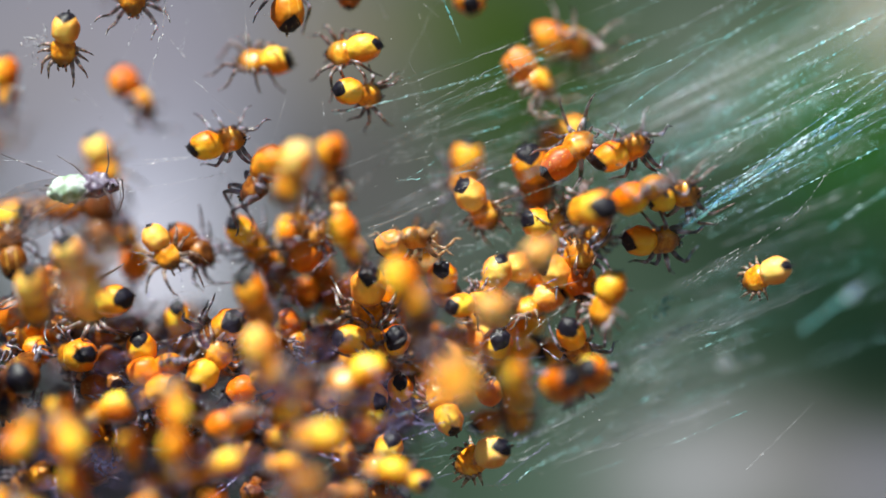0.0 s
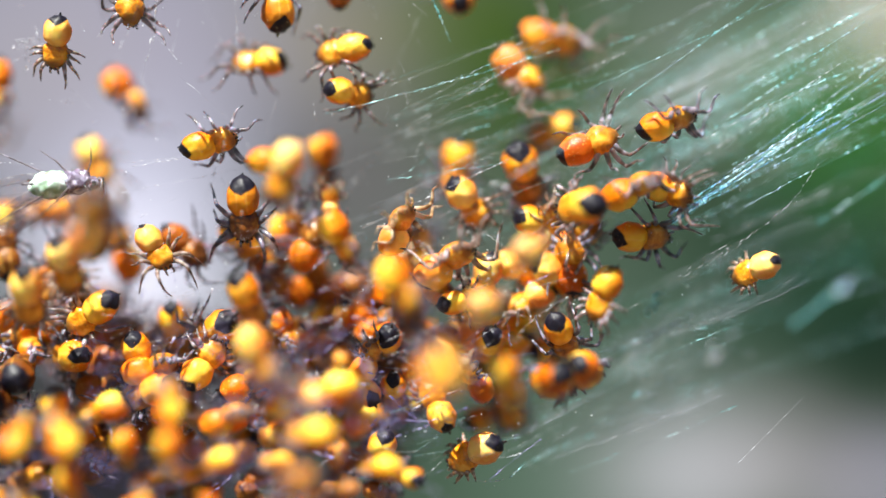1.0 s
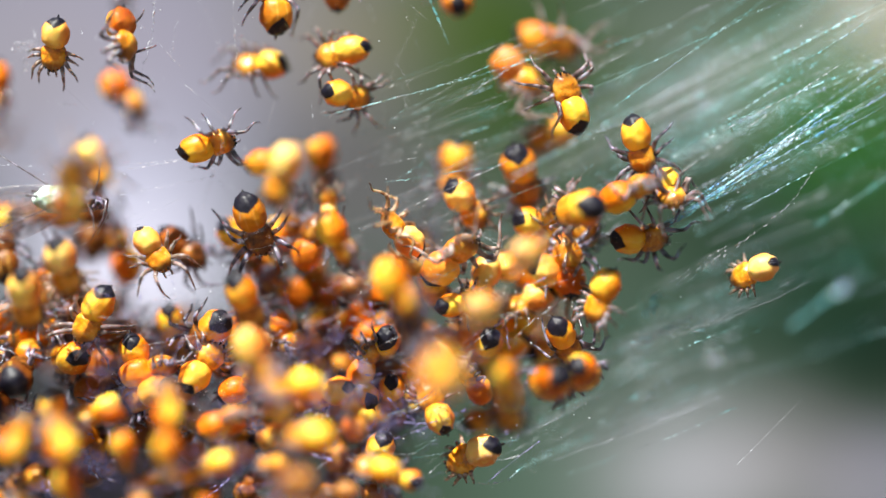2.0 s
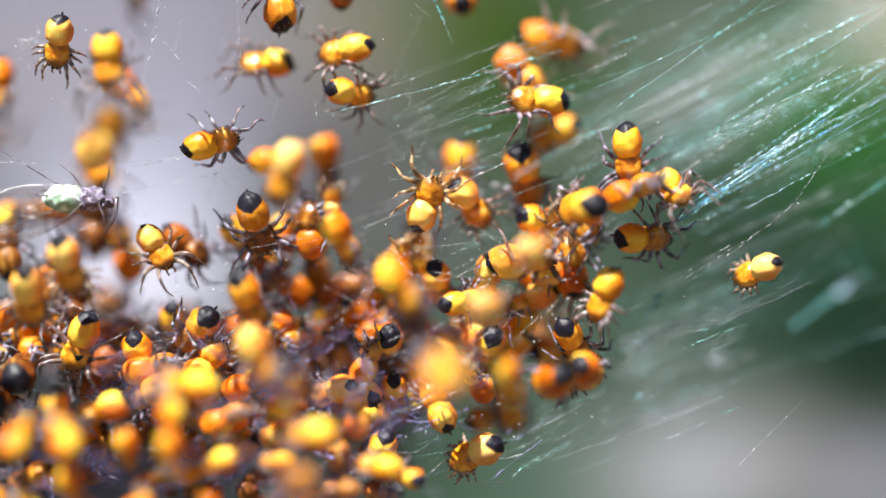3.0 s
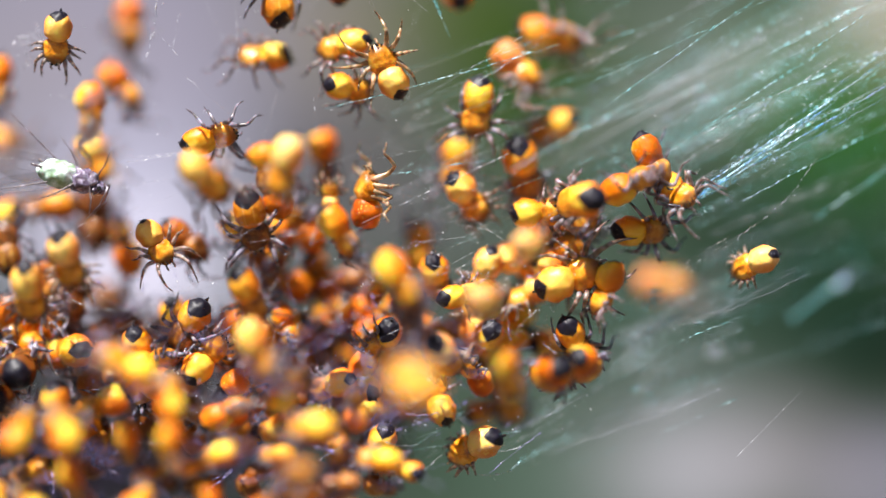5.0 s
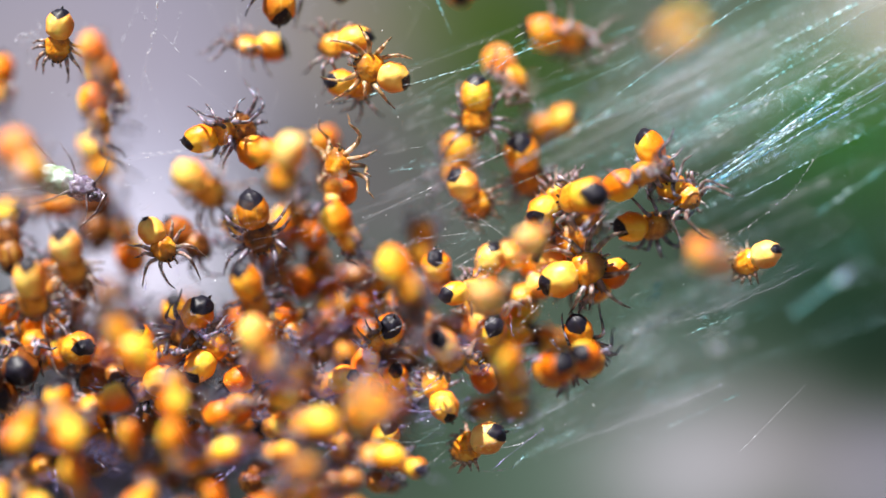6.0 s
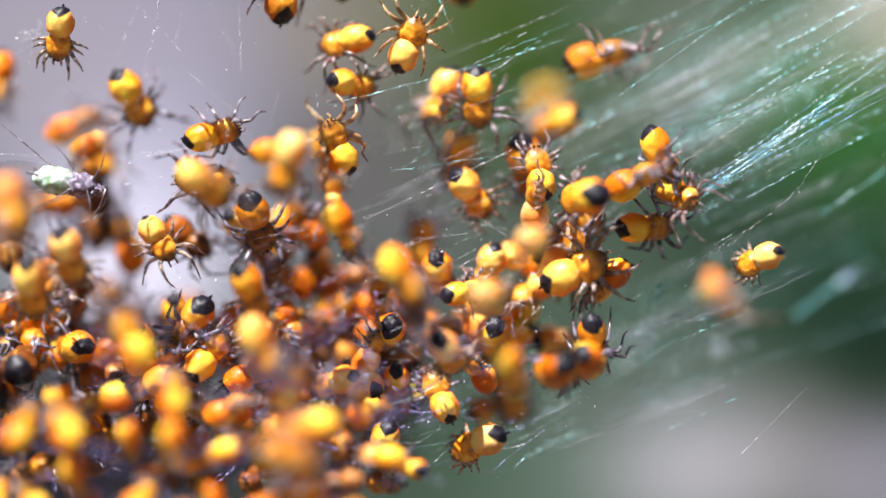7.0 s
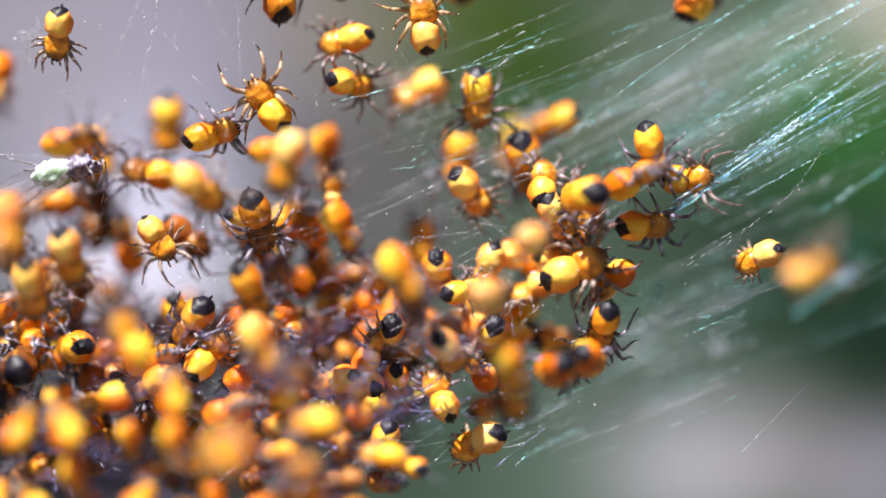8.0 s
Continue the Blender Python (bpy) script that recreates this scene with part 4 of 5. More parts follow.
def strand(a, b, r, material, sag=0.0, wobble=0.0, seed=0, steps=24):
    """One silk strand between two places in millimetres."""
    rnd = random.Random(seed)
    a, b = Vector(a), Vector(b)
    bm = bmesh.new()
    pts, radii = [], []
    for i in range(steps + 1):
        t = i / steps
        p = a.lerp(b, t)
        p.z -= sag * 4 * t * (1 - t)
        if 0 < i < steps:
            p += Vector((rnd.gauss(0, 1), rnd.gauss(0, 1), rnd.gauss(0, 1))) * wobble
        pts.append(p * MM)
        radii.append(r * MM * (0.35 + 1.1 * rnd.random() ** 2))
    tube(bm, pts, radii, 4)
    return part("strand", bm, material, web)


strand((-2.32, 0, 0.55), (2.02, 0, 2.6), 0.014, SILK, 0, 0.005, 0)
strand((-2.16, 0.3, 1.19), (3.81, 0.5, 3.72), 0.007, SILK, 0, 0.005, 1)
strand((-1.57, 0.2, 1.99), (1.94, 0.2, 2.49), 0.01, SILK_COOL, 0, 0.01, 2)
strand((-9.27, 0, 2.38), (-7.48, 0, 2.65), 0.012, SILK, 0, 0.01, 3)
strand((-9.4, 0, 2.48), (-6.13, 0.5, 2.88), 0.006, SILK, 0, 0.01, 4)
strand((-6.07, 0.3, 7.56), (-6, 0.3, 4.71), 0.015, SILK, 0, 0.02, 5)
strand((-8.37, 0.2, 7.55), (-8.5, 0.2, 6.04), 0.022, SILK, 0, 0.02, 6)
strand((-9.16, 0.5, 3.81), (-8.57, 0.4, 6.23), 0.013, SILK, 0, 0.02, 7)
strand((-9.85, 1, 5.46), (-9.08, 1, 7.16), 0.008, SILK, 0, 0.03, 8)
strand((-7.68, 0.2, 5.04), (-6.03, 0.4, 3.63), 0.01, SILK, 0, 0.01, 9)
strand((8.73, 0, -6.4), (10.7, 0, -4.42), 0.007, SILK, 0, 0, 10)
strand((-0.32, 0.5, 7.59), (0.3, 0.5, 6.11), 0.035, SILK_COOL, 0, 0.01, 11)
strand((-3.71, -0.3, -3.76), (-1.06, -0.3, -2.5), 0.013, SILK, 0, 0.004, 12)
strand((-4.44, 0.4, -3.01), (-1.58, 0.4, -2), 0.006, SILK, 0, 0.004, 13)
strand((7.06, 0.3, -0.99), (8.47, 0.2, -0.07), 0.008, SILK, 0, 0.03, 14)
strand((8.47, 0.2, -0.07), (10.23, 0.2, 1.15), 0.01, SILK, 0.05, 0.03, 15)
strand((10.23, 0.2, 1.15), (11.21, 0.1, 2.52), 0.01, SILK, 0.05, 0.02, 16)
strand((11.21, 0.1, 2.52), (11.56, 0.2, 3.87), 0.006, SILK, 0, 0.02, 17)
strand((5.3, 0.3, -2), (8.64, 0.2, 0.18), 0.007, SILK, 0, 0.03, 18)
strand((6.47, 0.3, -1.49), (9.32, 0.3, 0.35), 0.006, SILK, 0, 0.03, 19)
strand((11.2, 4, -2.51), (13.8, 5, -0.72), 0.1, SILK_COOL, 0, 0.02, 20)
strand((6.29, 1.5, -1.84), (6.77, 1.5, -1.32), 0.02, SILK_COOL, 0, 0.08, 21)
strand((6.39, 1.6, -1.7), (6.59, 1.2, -1.43), 0.02, SILK_COOL, 0, 0.08, 22)
strand((6.13, 1.6, -2.05), (6.56, 1.2, -1.69), 0.02, SILK_COOL, 0, 0.08, 23)
strand((-0.82, 0.2, -6.09), (0.77, 0.3, -5.01), 0.008, SILK_COOL, 0, 0.012, 24)
strand((-0.74, 0.2, -5.84), (0.44, 0.3, -5.43), 0.008, SILK_COOL, 0, 0.012, 25)
strand((-0.82, 0.2, -6.18), (0.27, 0.3, -6.02), 0.009, SILK_COOL, 0, 0.012, 26)
strand((2.02, 0.2, -6.84), (2.36, 0.2, -6.51), 0.03, SILK_COOL, 0, 0.012, 27)
strand((0.77, 0, -6.82), (1.94, 0.2, -6.84), 0.02, SILK, 0.1, 0.012, 28)
strand((-2.26, 0.5, -5.88), (0.78, 0.8, -4.81), 0.035, SILK_VIOLET, 0.1, 0.012, 29)
strand((-2.85, 2, 1.75), (-1.47, 2.5, 3.35), 0.03, SILK, 0, 0.03, 30)
strand((-2.5, 2, 2.97), (-0.76, 2, 3.57), 0.022, SILK, 0, 0.02, 31)
strand((-0.74, 0.5, 2.54), (-0.32, 0.6, 3.81), 0.01, SILK, 0, 0.05, 32)
strand((-13.12, 0.2, 2.53), (-11.64, 0.3, 2.45), 0.008, SILK, 0, 0.02, 33)
strand((-12.6, 0.8, 6.12), (-11.76, 0.8, 5.78), 0.02, SILK, 0, 0.08, 34)
strand((-12.77, 0.8, 5.95), (-12.01, 0.8, 6.45), 0.02, SILK, 0, 0.08, 35)
strand((-12.52, 0.8, 5.27), (-12.1, 0.8, 6.28), 0.02, SILK, 0, 0.08, 36)
strand((-11.05, 0.3, 4.8), (-10.38, 0.3, 4.13), 0.006, SILK, 0, 0.02, 37)
strand((-11.33, 0.4, 4.39), (-10.82, 0.4, 4.3), 0.006, SILK, 0, 0.05, 38)
strand((-0.82, 0.1, 7.2), (-0.32, 0.1, 6.78), 0.008, SILK, 0, 0, 39)
strand((1.48, 1.5, 1.91), (2.25, 1.5, 1.56), 0.06, SILK, -0.15, 0.02, 40)
strand((-8.07, 0, -3.32), (-6.44, 0.3, -3.59), 0.012, SILK, 0, 0.02, 41)
strand((-9.54, 0.3, 1.61), (-5.78, 0.4, 2.37), 0.006, SILK, 0, 0.01, 42)
strand((-3.75, 0.2, 4.37), (-3.65, 0.2, 3.2), 0.008, SILK, 0, 0.02, 43)
strand((-1.58, 0.5, 1.87), (0.78, 0.8, 3.4), 0.008, SILK_COOL, 0, 0.02, 44)
strand((0.61, 1, 3.42), (1.46, 1, 3.67), 0.03, SILK_COOL, 0, 0.01, 45)
strand((8.62, 4, -3.66), (8.87, 4, -3.44), 0.12, SILK, 0, 0.02, 46)
strand((9.93, 0.8, 5.64), (13.77, 0.6, 7.61), 0.034, SILK_COOL, 0, 0.01, 47)
strand((6.6, 0, 2.55), (10.48, 0.2, 4.57), 0.009, SILK, 0, 0.003, 48)
strand((10.48, 0.2, 4.57), (13.93, 1.2, 5.91), 0.03, SILK_COOL, 0, 0.01, 49)
strand((8.51, -0.5, 2.16), (13.46, -0.5, 4.8), 0.025, SILK_COOL, 0, 0.01, 50)
strand((10.8, -0.6, 3.77), (13.43, -0.6, 5.45), 0.03, SILK_COOL, 0, 0.01, 51)
strand((11.51, 1.8, 0.71), (14.1, 1.8, 2.44), 0.07, SILK_COOL, 0, 0.02, 52)
strand((5.01, 0.8, 6.03), (7.32, 1.5, 6.89), 0.012, SILK_COOL, 0, 0.01, 53)
strand((6.11, 0.1, 3.19), (7.46, 0.2, 3.61), 0.01, SILK, 0, 0.01, 54)


def fan():
    """Strands that spread from the heap's edge towards the upper right, near and far."""
    rnd = random.Random(5)
    for i in range(50):
        x0, z0 = rnd.uniform(-1.5, 7.5), rnd.uniform(-0.6, 2.4)
        slope = rnd.uniform(0.36, 0.72)
        y0, y1 = rnd.uniform(-2.0, 6.0), rnd.uniform(-2.5, 9.0)
        thick = rnd.choice((0.006, 0.007, 0.009, 0.013, 0.018))
        b = (16.5, y1, z0 + (16.5 - x0) * slope)
        a = Vector((x0, y0, z0)).lerp(Vector(b), rnd.uniform(0.0, 0.3))
        strand(a, b, thick, SILK_COOL if rnd.random() < 0.75 else SILK, rnd.uniform(-0.1, 0.3), 0.012, 500 + i, 40)
    for i in range(20):  # fine threads across the upper middle
        a = (rnd.uniform(-3.5, 1.0), rnd.uniform(-0.5, 3.0), rnd.uniform(1.6, 5.0))
        b = (a[0] + rnd.uniform(3.0, 8.0), rnd.uniform(-0.5, 4.0), 0.0)
        b = (b[0], b[1], a[2] + (b[0] - a[0]) * rnd.uniform(0.25, 0.6))
        strand(a, b, rnd.choice((0.005, 0.007, 0.010, 0.018)), rnd.choice((SILK, SILK_COOL, SILK_COOL)), 0.05, 0.012, 600 + i, 30)
    for i in range(16):  # lower fan, fainter
        a = (rnd.uniform(0.5, 5.5), rnd.uniform(0, 4), rnd.uniform(-5.5, -2.0))
        b = (15.5, rnd.uniform(1, 8), a[2] + (15.5 - a[0]) * rnd.uniform(0.2, 0.5))
        strand(a, b, rnd.choice((0.004, 0.005, 0.008)), SILK_COOL, 0.3, 0.02, 700 + i, 30)
    for i in range(30):  # loose threads over the pale gap
        a = Vector((rnd.uniform(-13, 0), rnd.uniform(-1.0, 3.0), rnd.uniform(0, 7.5)))
        d = Vector((rnd.uniform(-1.2, 1.2), rnd.uniform(-0.4, 0.4), rnd.uniform(-2.5, 2.5)))
        strand(a, a + d, rnd.choice((0.004, 0.005, 0.007)), SILK, 0.0, 0.015, 800 + i, 8)


def bundle():
    """Blue-green strands drawn together where they leave the heap, fraying towards their far end."""
    rnd = random.Random(77)
    for i in range(15):
        a = Vector((6.75 + rnd.gauss(0, 0.12), rnd.uniform(-0.5, 0.5), 0.75 + rnd.gauss(0, 0.10)))
        b = Vector((13.3, rnd.uniform(-1.0, 1.0), 5.05 + rnd.gauss(0, 0.38)))
        b = a.lerp(b, rnd.choice((0.5, 0.75, 1.0)))
        strand(a, b, rnd.choice((0.008, 0.011, 0.015, 0.022)), rnd.choice((SILK_BLUE, SILK_BLUE, SILK_COOL)), rnd.uniform(-0.05, 0.08), 0.010, 1500 + i, 40)
    for i in range(3):  # a looser second bundle below
        a = Vector((7.6 + rnd.gauss(0, 0.2), rnd.uniform(1.0, 2.0), 0.5 + rnd.gauss(0, 0.12)))
        strand(a, a.lerp(Vector((13.5, 2.0, 4.0 + rnd.gauss(0, 0.25))), rnd.uniform(0.5, 1.0)), rnd.uniform(0.008, 0.018), SILK_COOL, 0.1, 0.02, 1540 + i, 40)


SILK_VEIL = silk_material("silk_veil_grey", [(0.32, (0.26, 0.32, 0.36)), (0.5, (0.46, 0.49, 0.60)), (0.68, (0.68, 0.72, 0.80))], 0.15, 0.5)


def bands():
    """Broad, loose sheaves of silk behind the plane of the bodies, soft and pale."""
    rnd = random.Random(58)
    for x0, z0, x1, z1, y, count, spread, thick in (
            (2.0, 2.1, 14.2, 8.4, 2.6, 7, 0.30, 0.022), (3.6, 1.9, 14.2, 7.4, 3.2, 8, 0.38, 0.024), (5.0, 2.0, 14.2, 6.6, 2.2, 7, 0.30, 0.020),
            (1.7, 3.3, 9.4, 7.0, 2.8, 6, 0.30, 0.020), (7.2, 1.1, 14.2, 4.4, 1.8, 6, 0.22, 0.017), (8.2, 0.0, 14.2, 2.5, 2.4, 6, 0.26, 0.020),
            (5.2, -3.2, 8.1, -1.85, 2.2, 10, 0.10, 0.022), (5.4, -2.2, 14.2, 1.1, 3.5, 5, 0.35, 0.018), (2.1, -5.9, 7.4, -2.9, 3.5, 7, 0.32, 0.022),
            (4.0, -6.6, 9.2, -4.6, 4.0, 5, 0.36, 0.020), (5.6, -4.3, 10.4, -2.7, 3.6, 6, 0.30, 0.020), (6.6, -2.4, 11.2, -0.9, 3.0, 5, 0.25, 0.018), (1.6, -7.0, 5.2, -5.6, 3.0, 6, 0.25, 0.020), (-2.6, 0.9, 3.4, 4.2, 2.4, 6, 0.28, 0.018),
            (1.5, -6.1, 6.9, -2.9, 0.9, 14, 0.40, 0.010), (3.0, -6.6, 8.8, -4.2, 1.2, 8, 0.35, 0.010), (5.2, -3.4, 10.8, -1.0, 0.8, 10, 0.35, 0.009)):
        for i in range(count):
            lo, hi = sorted((rnd.uniform(-0.05, 0.45), rnd.uniform(0.5, 1.05)))
            a, b = Vector((x0, y, z0)), Vector((x1, y + rnd.uniform(-1.0, 1.0), z1))
            off = Vector((0, rnd.uniform(-0.8, 0.8), rnd.gauss(0, spread)))
            strand(a.lerp(b, lo) + off, a.lerp(b, hi) + off * rnd.uniform(0.8, 1.6), thick * rnd.uniform(0.6, 1.3), rnd.choice((SILK_VEIL, SILK_VEIL, SILK_COOL)), rnd.uniform(-0.1, 0.15), 0.02, 2300 + i + int(x0 * 40), 18)


def specks():
    """White specks added along the strands and over the heap in place of sun glints."""
    rnd = random.Random(14)
    bm = bmesh.new()
    for _ in range(150):
        if rnd.random() < 0.7:
            x = rnd.uniform(0.5, 13.5)
            p = Vector((x, rnd.gauss(0, 0.7), 0.55 * x - 2.6 + rnd.gauss(0, 1.6)))
        else:
            p = Vector((rnd.uniform(-12.5, 0.0), rnd.gauss(0, 0.7), rnd.uniform(0.5, 7.4)))
        bmesh.ops.create_icosphere(bm, subdivisions=1, radius=rnd.choice((0.010, 0.014, 0.020)) * MM, matrix=Matrix.Translation(p * MM))
    for _ in range(300):  # among the bodies of the heap, for the glints on legs and backs
        p = Vector((rnd.uniform(-12.0, 4.5), rnd.gauss(-0.1, 0.5), rnd.uniform(-5.6, 0.8)))
        bmesh.ops.create_icosphere(bm, subdivisions=1, radius=rnd.choice((0.010, 0.014, 0.020, 0.026)) * MM, matrix=Matrix.Translation(p * MM))
    part("dust", bm, SPECK, web)["kind"] = "stuff"


def veil():
    """Far, thick bundles that blur into pale bands."""
    rnd = random.Random(21)
    for i in range(4):
        x0 = rnd.uniform(2.0, 8.0)
        z0 = rnd.uniform(0.2, 4.5)
        y = rnd.uniform(6.5, 12.0)
        strand((x0, y, z0), (17.5, y + rnd.uniform(-2, 2), z0 + (17.5 - x0) * rnd.uniform(0.42, 0.62)), rnd.uniform(0.03, 0.07), rnd.choice((SILK, SILK_COOL)), 0.2, 0.05, 300 + i, 20)


def wisps():
    """Faint loose threads under the heap's edge."""
    rnd = random.Random(33)
    for i in range(16):
        a = Vector((rnd.uniform(0.0, 7.0), rnd.uniform(3.5, 8.0), rnd.uniform(-7.0, -3.5)))
        d = Vector((rnd.uniform(1.0, 3.5), rnd.uniform(-1, 1), 0.0))
        d.z = d.x * rnd.uniform(0.25, 0.7)
        strand(a, a + d, rnd.choice((0.014, 0.022, 0.035)), rnd.choice((SILK, SILK_COOL)), 0.05, 0.03, 1300 + i, 14)


def tangle():
    """Short threads that hold the heap together."""
    rnd = random.Random(8)
    for i in range(32):  # near the lens, added to lay a blurred violet haze between the bodies
        a = Vector((rnd.uniform(-14.0, 0.0), rnd.uniform(-5.0, -1.0), rnd.uniform(-7.8, -2.6)))
        if a.x < -10.8 and a.z > -5.8:
            a.x += 9.0
        d = Vector((rnd.uniform(-1.6, 1.6), rnd.uniform(-0.8, 0.8), rnd.uniform(-1.6, 1.6)))
        strand(a, a + d, rnd.choice((0.012, 0.02, 0.03)), SILK_VIOLET, 0.1, 0.05, 1100 + i, 8)
    for i in range(90):
        a = Vector((rnd.uniform(-13.5, 3.5), rnd.uniform(-1.0, 4.0), rnd.uniform(-7.4, 0.5)))
        d = Vector((rnd.uniform(-2.2, 2.2), rnd.uniform(-1.5, 1.5), rnd.uniform(-1.2, 1.2)))
        strand(a, a + d, rnd.choice((0.004, 0.006, 0.009)), SILK, 0.1, 0.03, 900 + i, 8)


def fringe():
    """Pale threads matted under the heap's lower edge and between the bodies above it."""
    rnd = random.Random(64)
    for i in range(70):
        a = Vector((rnd.uniform(-3.0, 2.4), rnd.uniform(-0.6, 2.0), rnd.uniform(-7.0, -2.6)))
        d = Vector((rnd.uniform(0.3, 1.6), rnd.uniform(-0.5, 0.5), 0.0))
        d.z = d.x * rnd.uniform(-0.2, 0.8)
        strand(a, a + d, rnd.choice((0.005, 0.007, 0.010, 0.014)), rnd.choice((SILK, SILK_VIOLET, SILK_VIOLET, SILK_COOL)), rnd.uniform(-0.1, 0.15), 0.012, 1700 + i, 10)
    for i in range(60):  # matted between the bodies of the heap's middle
        a = Vector((rnd.uniform(-12.5, -1.0), rnd.uniform(-0.8, 1.5), rnd.uniform(-5.2, -0.5)))
        d = Vector((rnd.uniform(-0.9, 0.9), rnd.uniform(-0.4, 0.4), rnd.uniform(-0.5, 0.5)))
        strand(a, a + d, rnd.choice((0.006, 0.010, 0.016)), rnd.choice((SILK, SILK_VIOLET)), 0.05, 0.03, 1800 + i, 8)


def mat():
    """Fine violet-grey silk added through the heap, between and before the bodies, as haze and cool shade."""
    rnd = random.Random(91)
    for i in range(240):
        a = Vector((rnd.uniform(-12.8, 3.4), rnd.uniform(-4.6, 0.4), rnd.uniform(-7.4, -2.2)))
        if a.x < -10.8 and a.z > -5.6 or a.x > 5.0 + a.z:
            continue
        d = Vector((rnd.uniform(-1.1, 1.1), rnd.uniform(-0.6, 0.6), rnd.uniform(-0.8, 0.8)))
        strand(a, a + d, rnd.choice((0.012, 0.020, 0.030)), SILK_VIOLET, 0.06, 0.018, 2000 + i, 8)
    for i in range(170):  # deeper, painting violet shade into the hollows between the bodies
        a = Vector((rnd.uniform(-12.8, 4.6), rnd.uniform(0.2, 3.4), rnd.uniform(-7.0, 0.2)))
        if a.x < -10.8 and a.z > -5.6 or a.x > 5.0 + a.z or a.x < -5.0 and a.z > -2.6:
            continue
        d = Vector((rnd.uniform(-0.9, 0.9), rnd.uniform(-0.6, 0.6), rnd.uniform(-0.8, 0.8)))
        strand(a, a + d, rnd.choice((0.016, 0.026, 0.036)), SILK_VIOLET, 0.06, 0.018, 2900 + i, 8)


def glints():
    """Fine taut threads that cross the heap's face and catch the sun."""
    rnd = random.Random(45)
    for i in range(150):
        a = Vector((rnd.uniform(-12.5, 3.0), rnd.uniform(-0.7, 0.5), rnd.uniform(-5.6, 1.0)))
        if a.x < -10.8 and a.z < -2.5 or a.x > 4.5 + a.z:
            continue
        ln = rnd.uniform(0.5, 2.4)
        d = Vector((ln, rnd.uniform(-0.3, 0.3), ln * rnd.uniform(0.1, 0.75) * rnd.choice((1, 1, 1, -1))))
        strand(a, a + d, rnd.choice((0.004, 0.005, 0.007)), SILK, 0.0, 0.004, 2700 + i, 10)


fan()
glints()
bands()
specks()
mat()
fringe()
bundle()
veil()
wisps()
tangle()


# ---- what moves ----
def crawl(thing, rows, beat):
    """Keys a spiderling's way and the stepping of its legs, faster where it goes faster."""
    walk(thing, rows)
    legs = [c for c in thing.children if c.name.split(".")[0] == "leg"]
    rnd = random.Random(beat)
    for n, leg in enumerate(legs):
        rest = leg.location.copy()
        out = []
        phase = rnd.uniform(0, 6.28)
        swing = 0.0
        for k in range(33):
            t = k * 0.25
            speed = 0.0
            for (ta, ma), (tb, mb) in zip(rows, rows[1:]):
                if ta <= t <= tb:
                    speed = (mb.translation - ma.translation).length / MM / (tb - ta)
            swing += min(2.2, 0.25 + 0.9 * speed)
            reach = 4.0 + 9.0 * min(1.0, speed)
            m = pose(0, 0, 0, reach * 0.6 * math.sin(swing * 1.3 + phase + n), 0, reach * math.sin(swing + phase + n * 2.4))
            out.append((t, Matrix.Translation(rest) @ m))
        walk(leg, out)


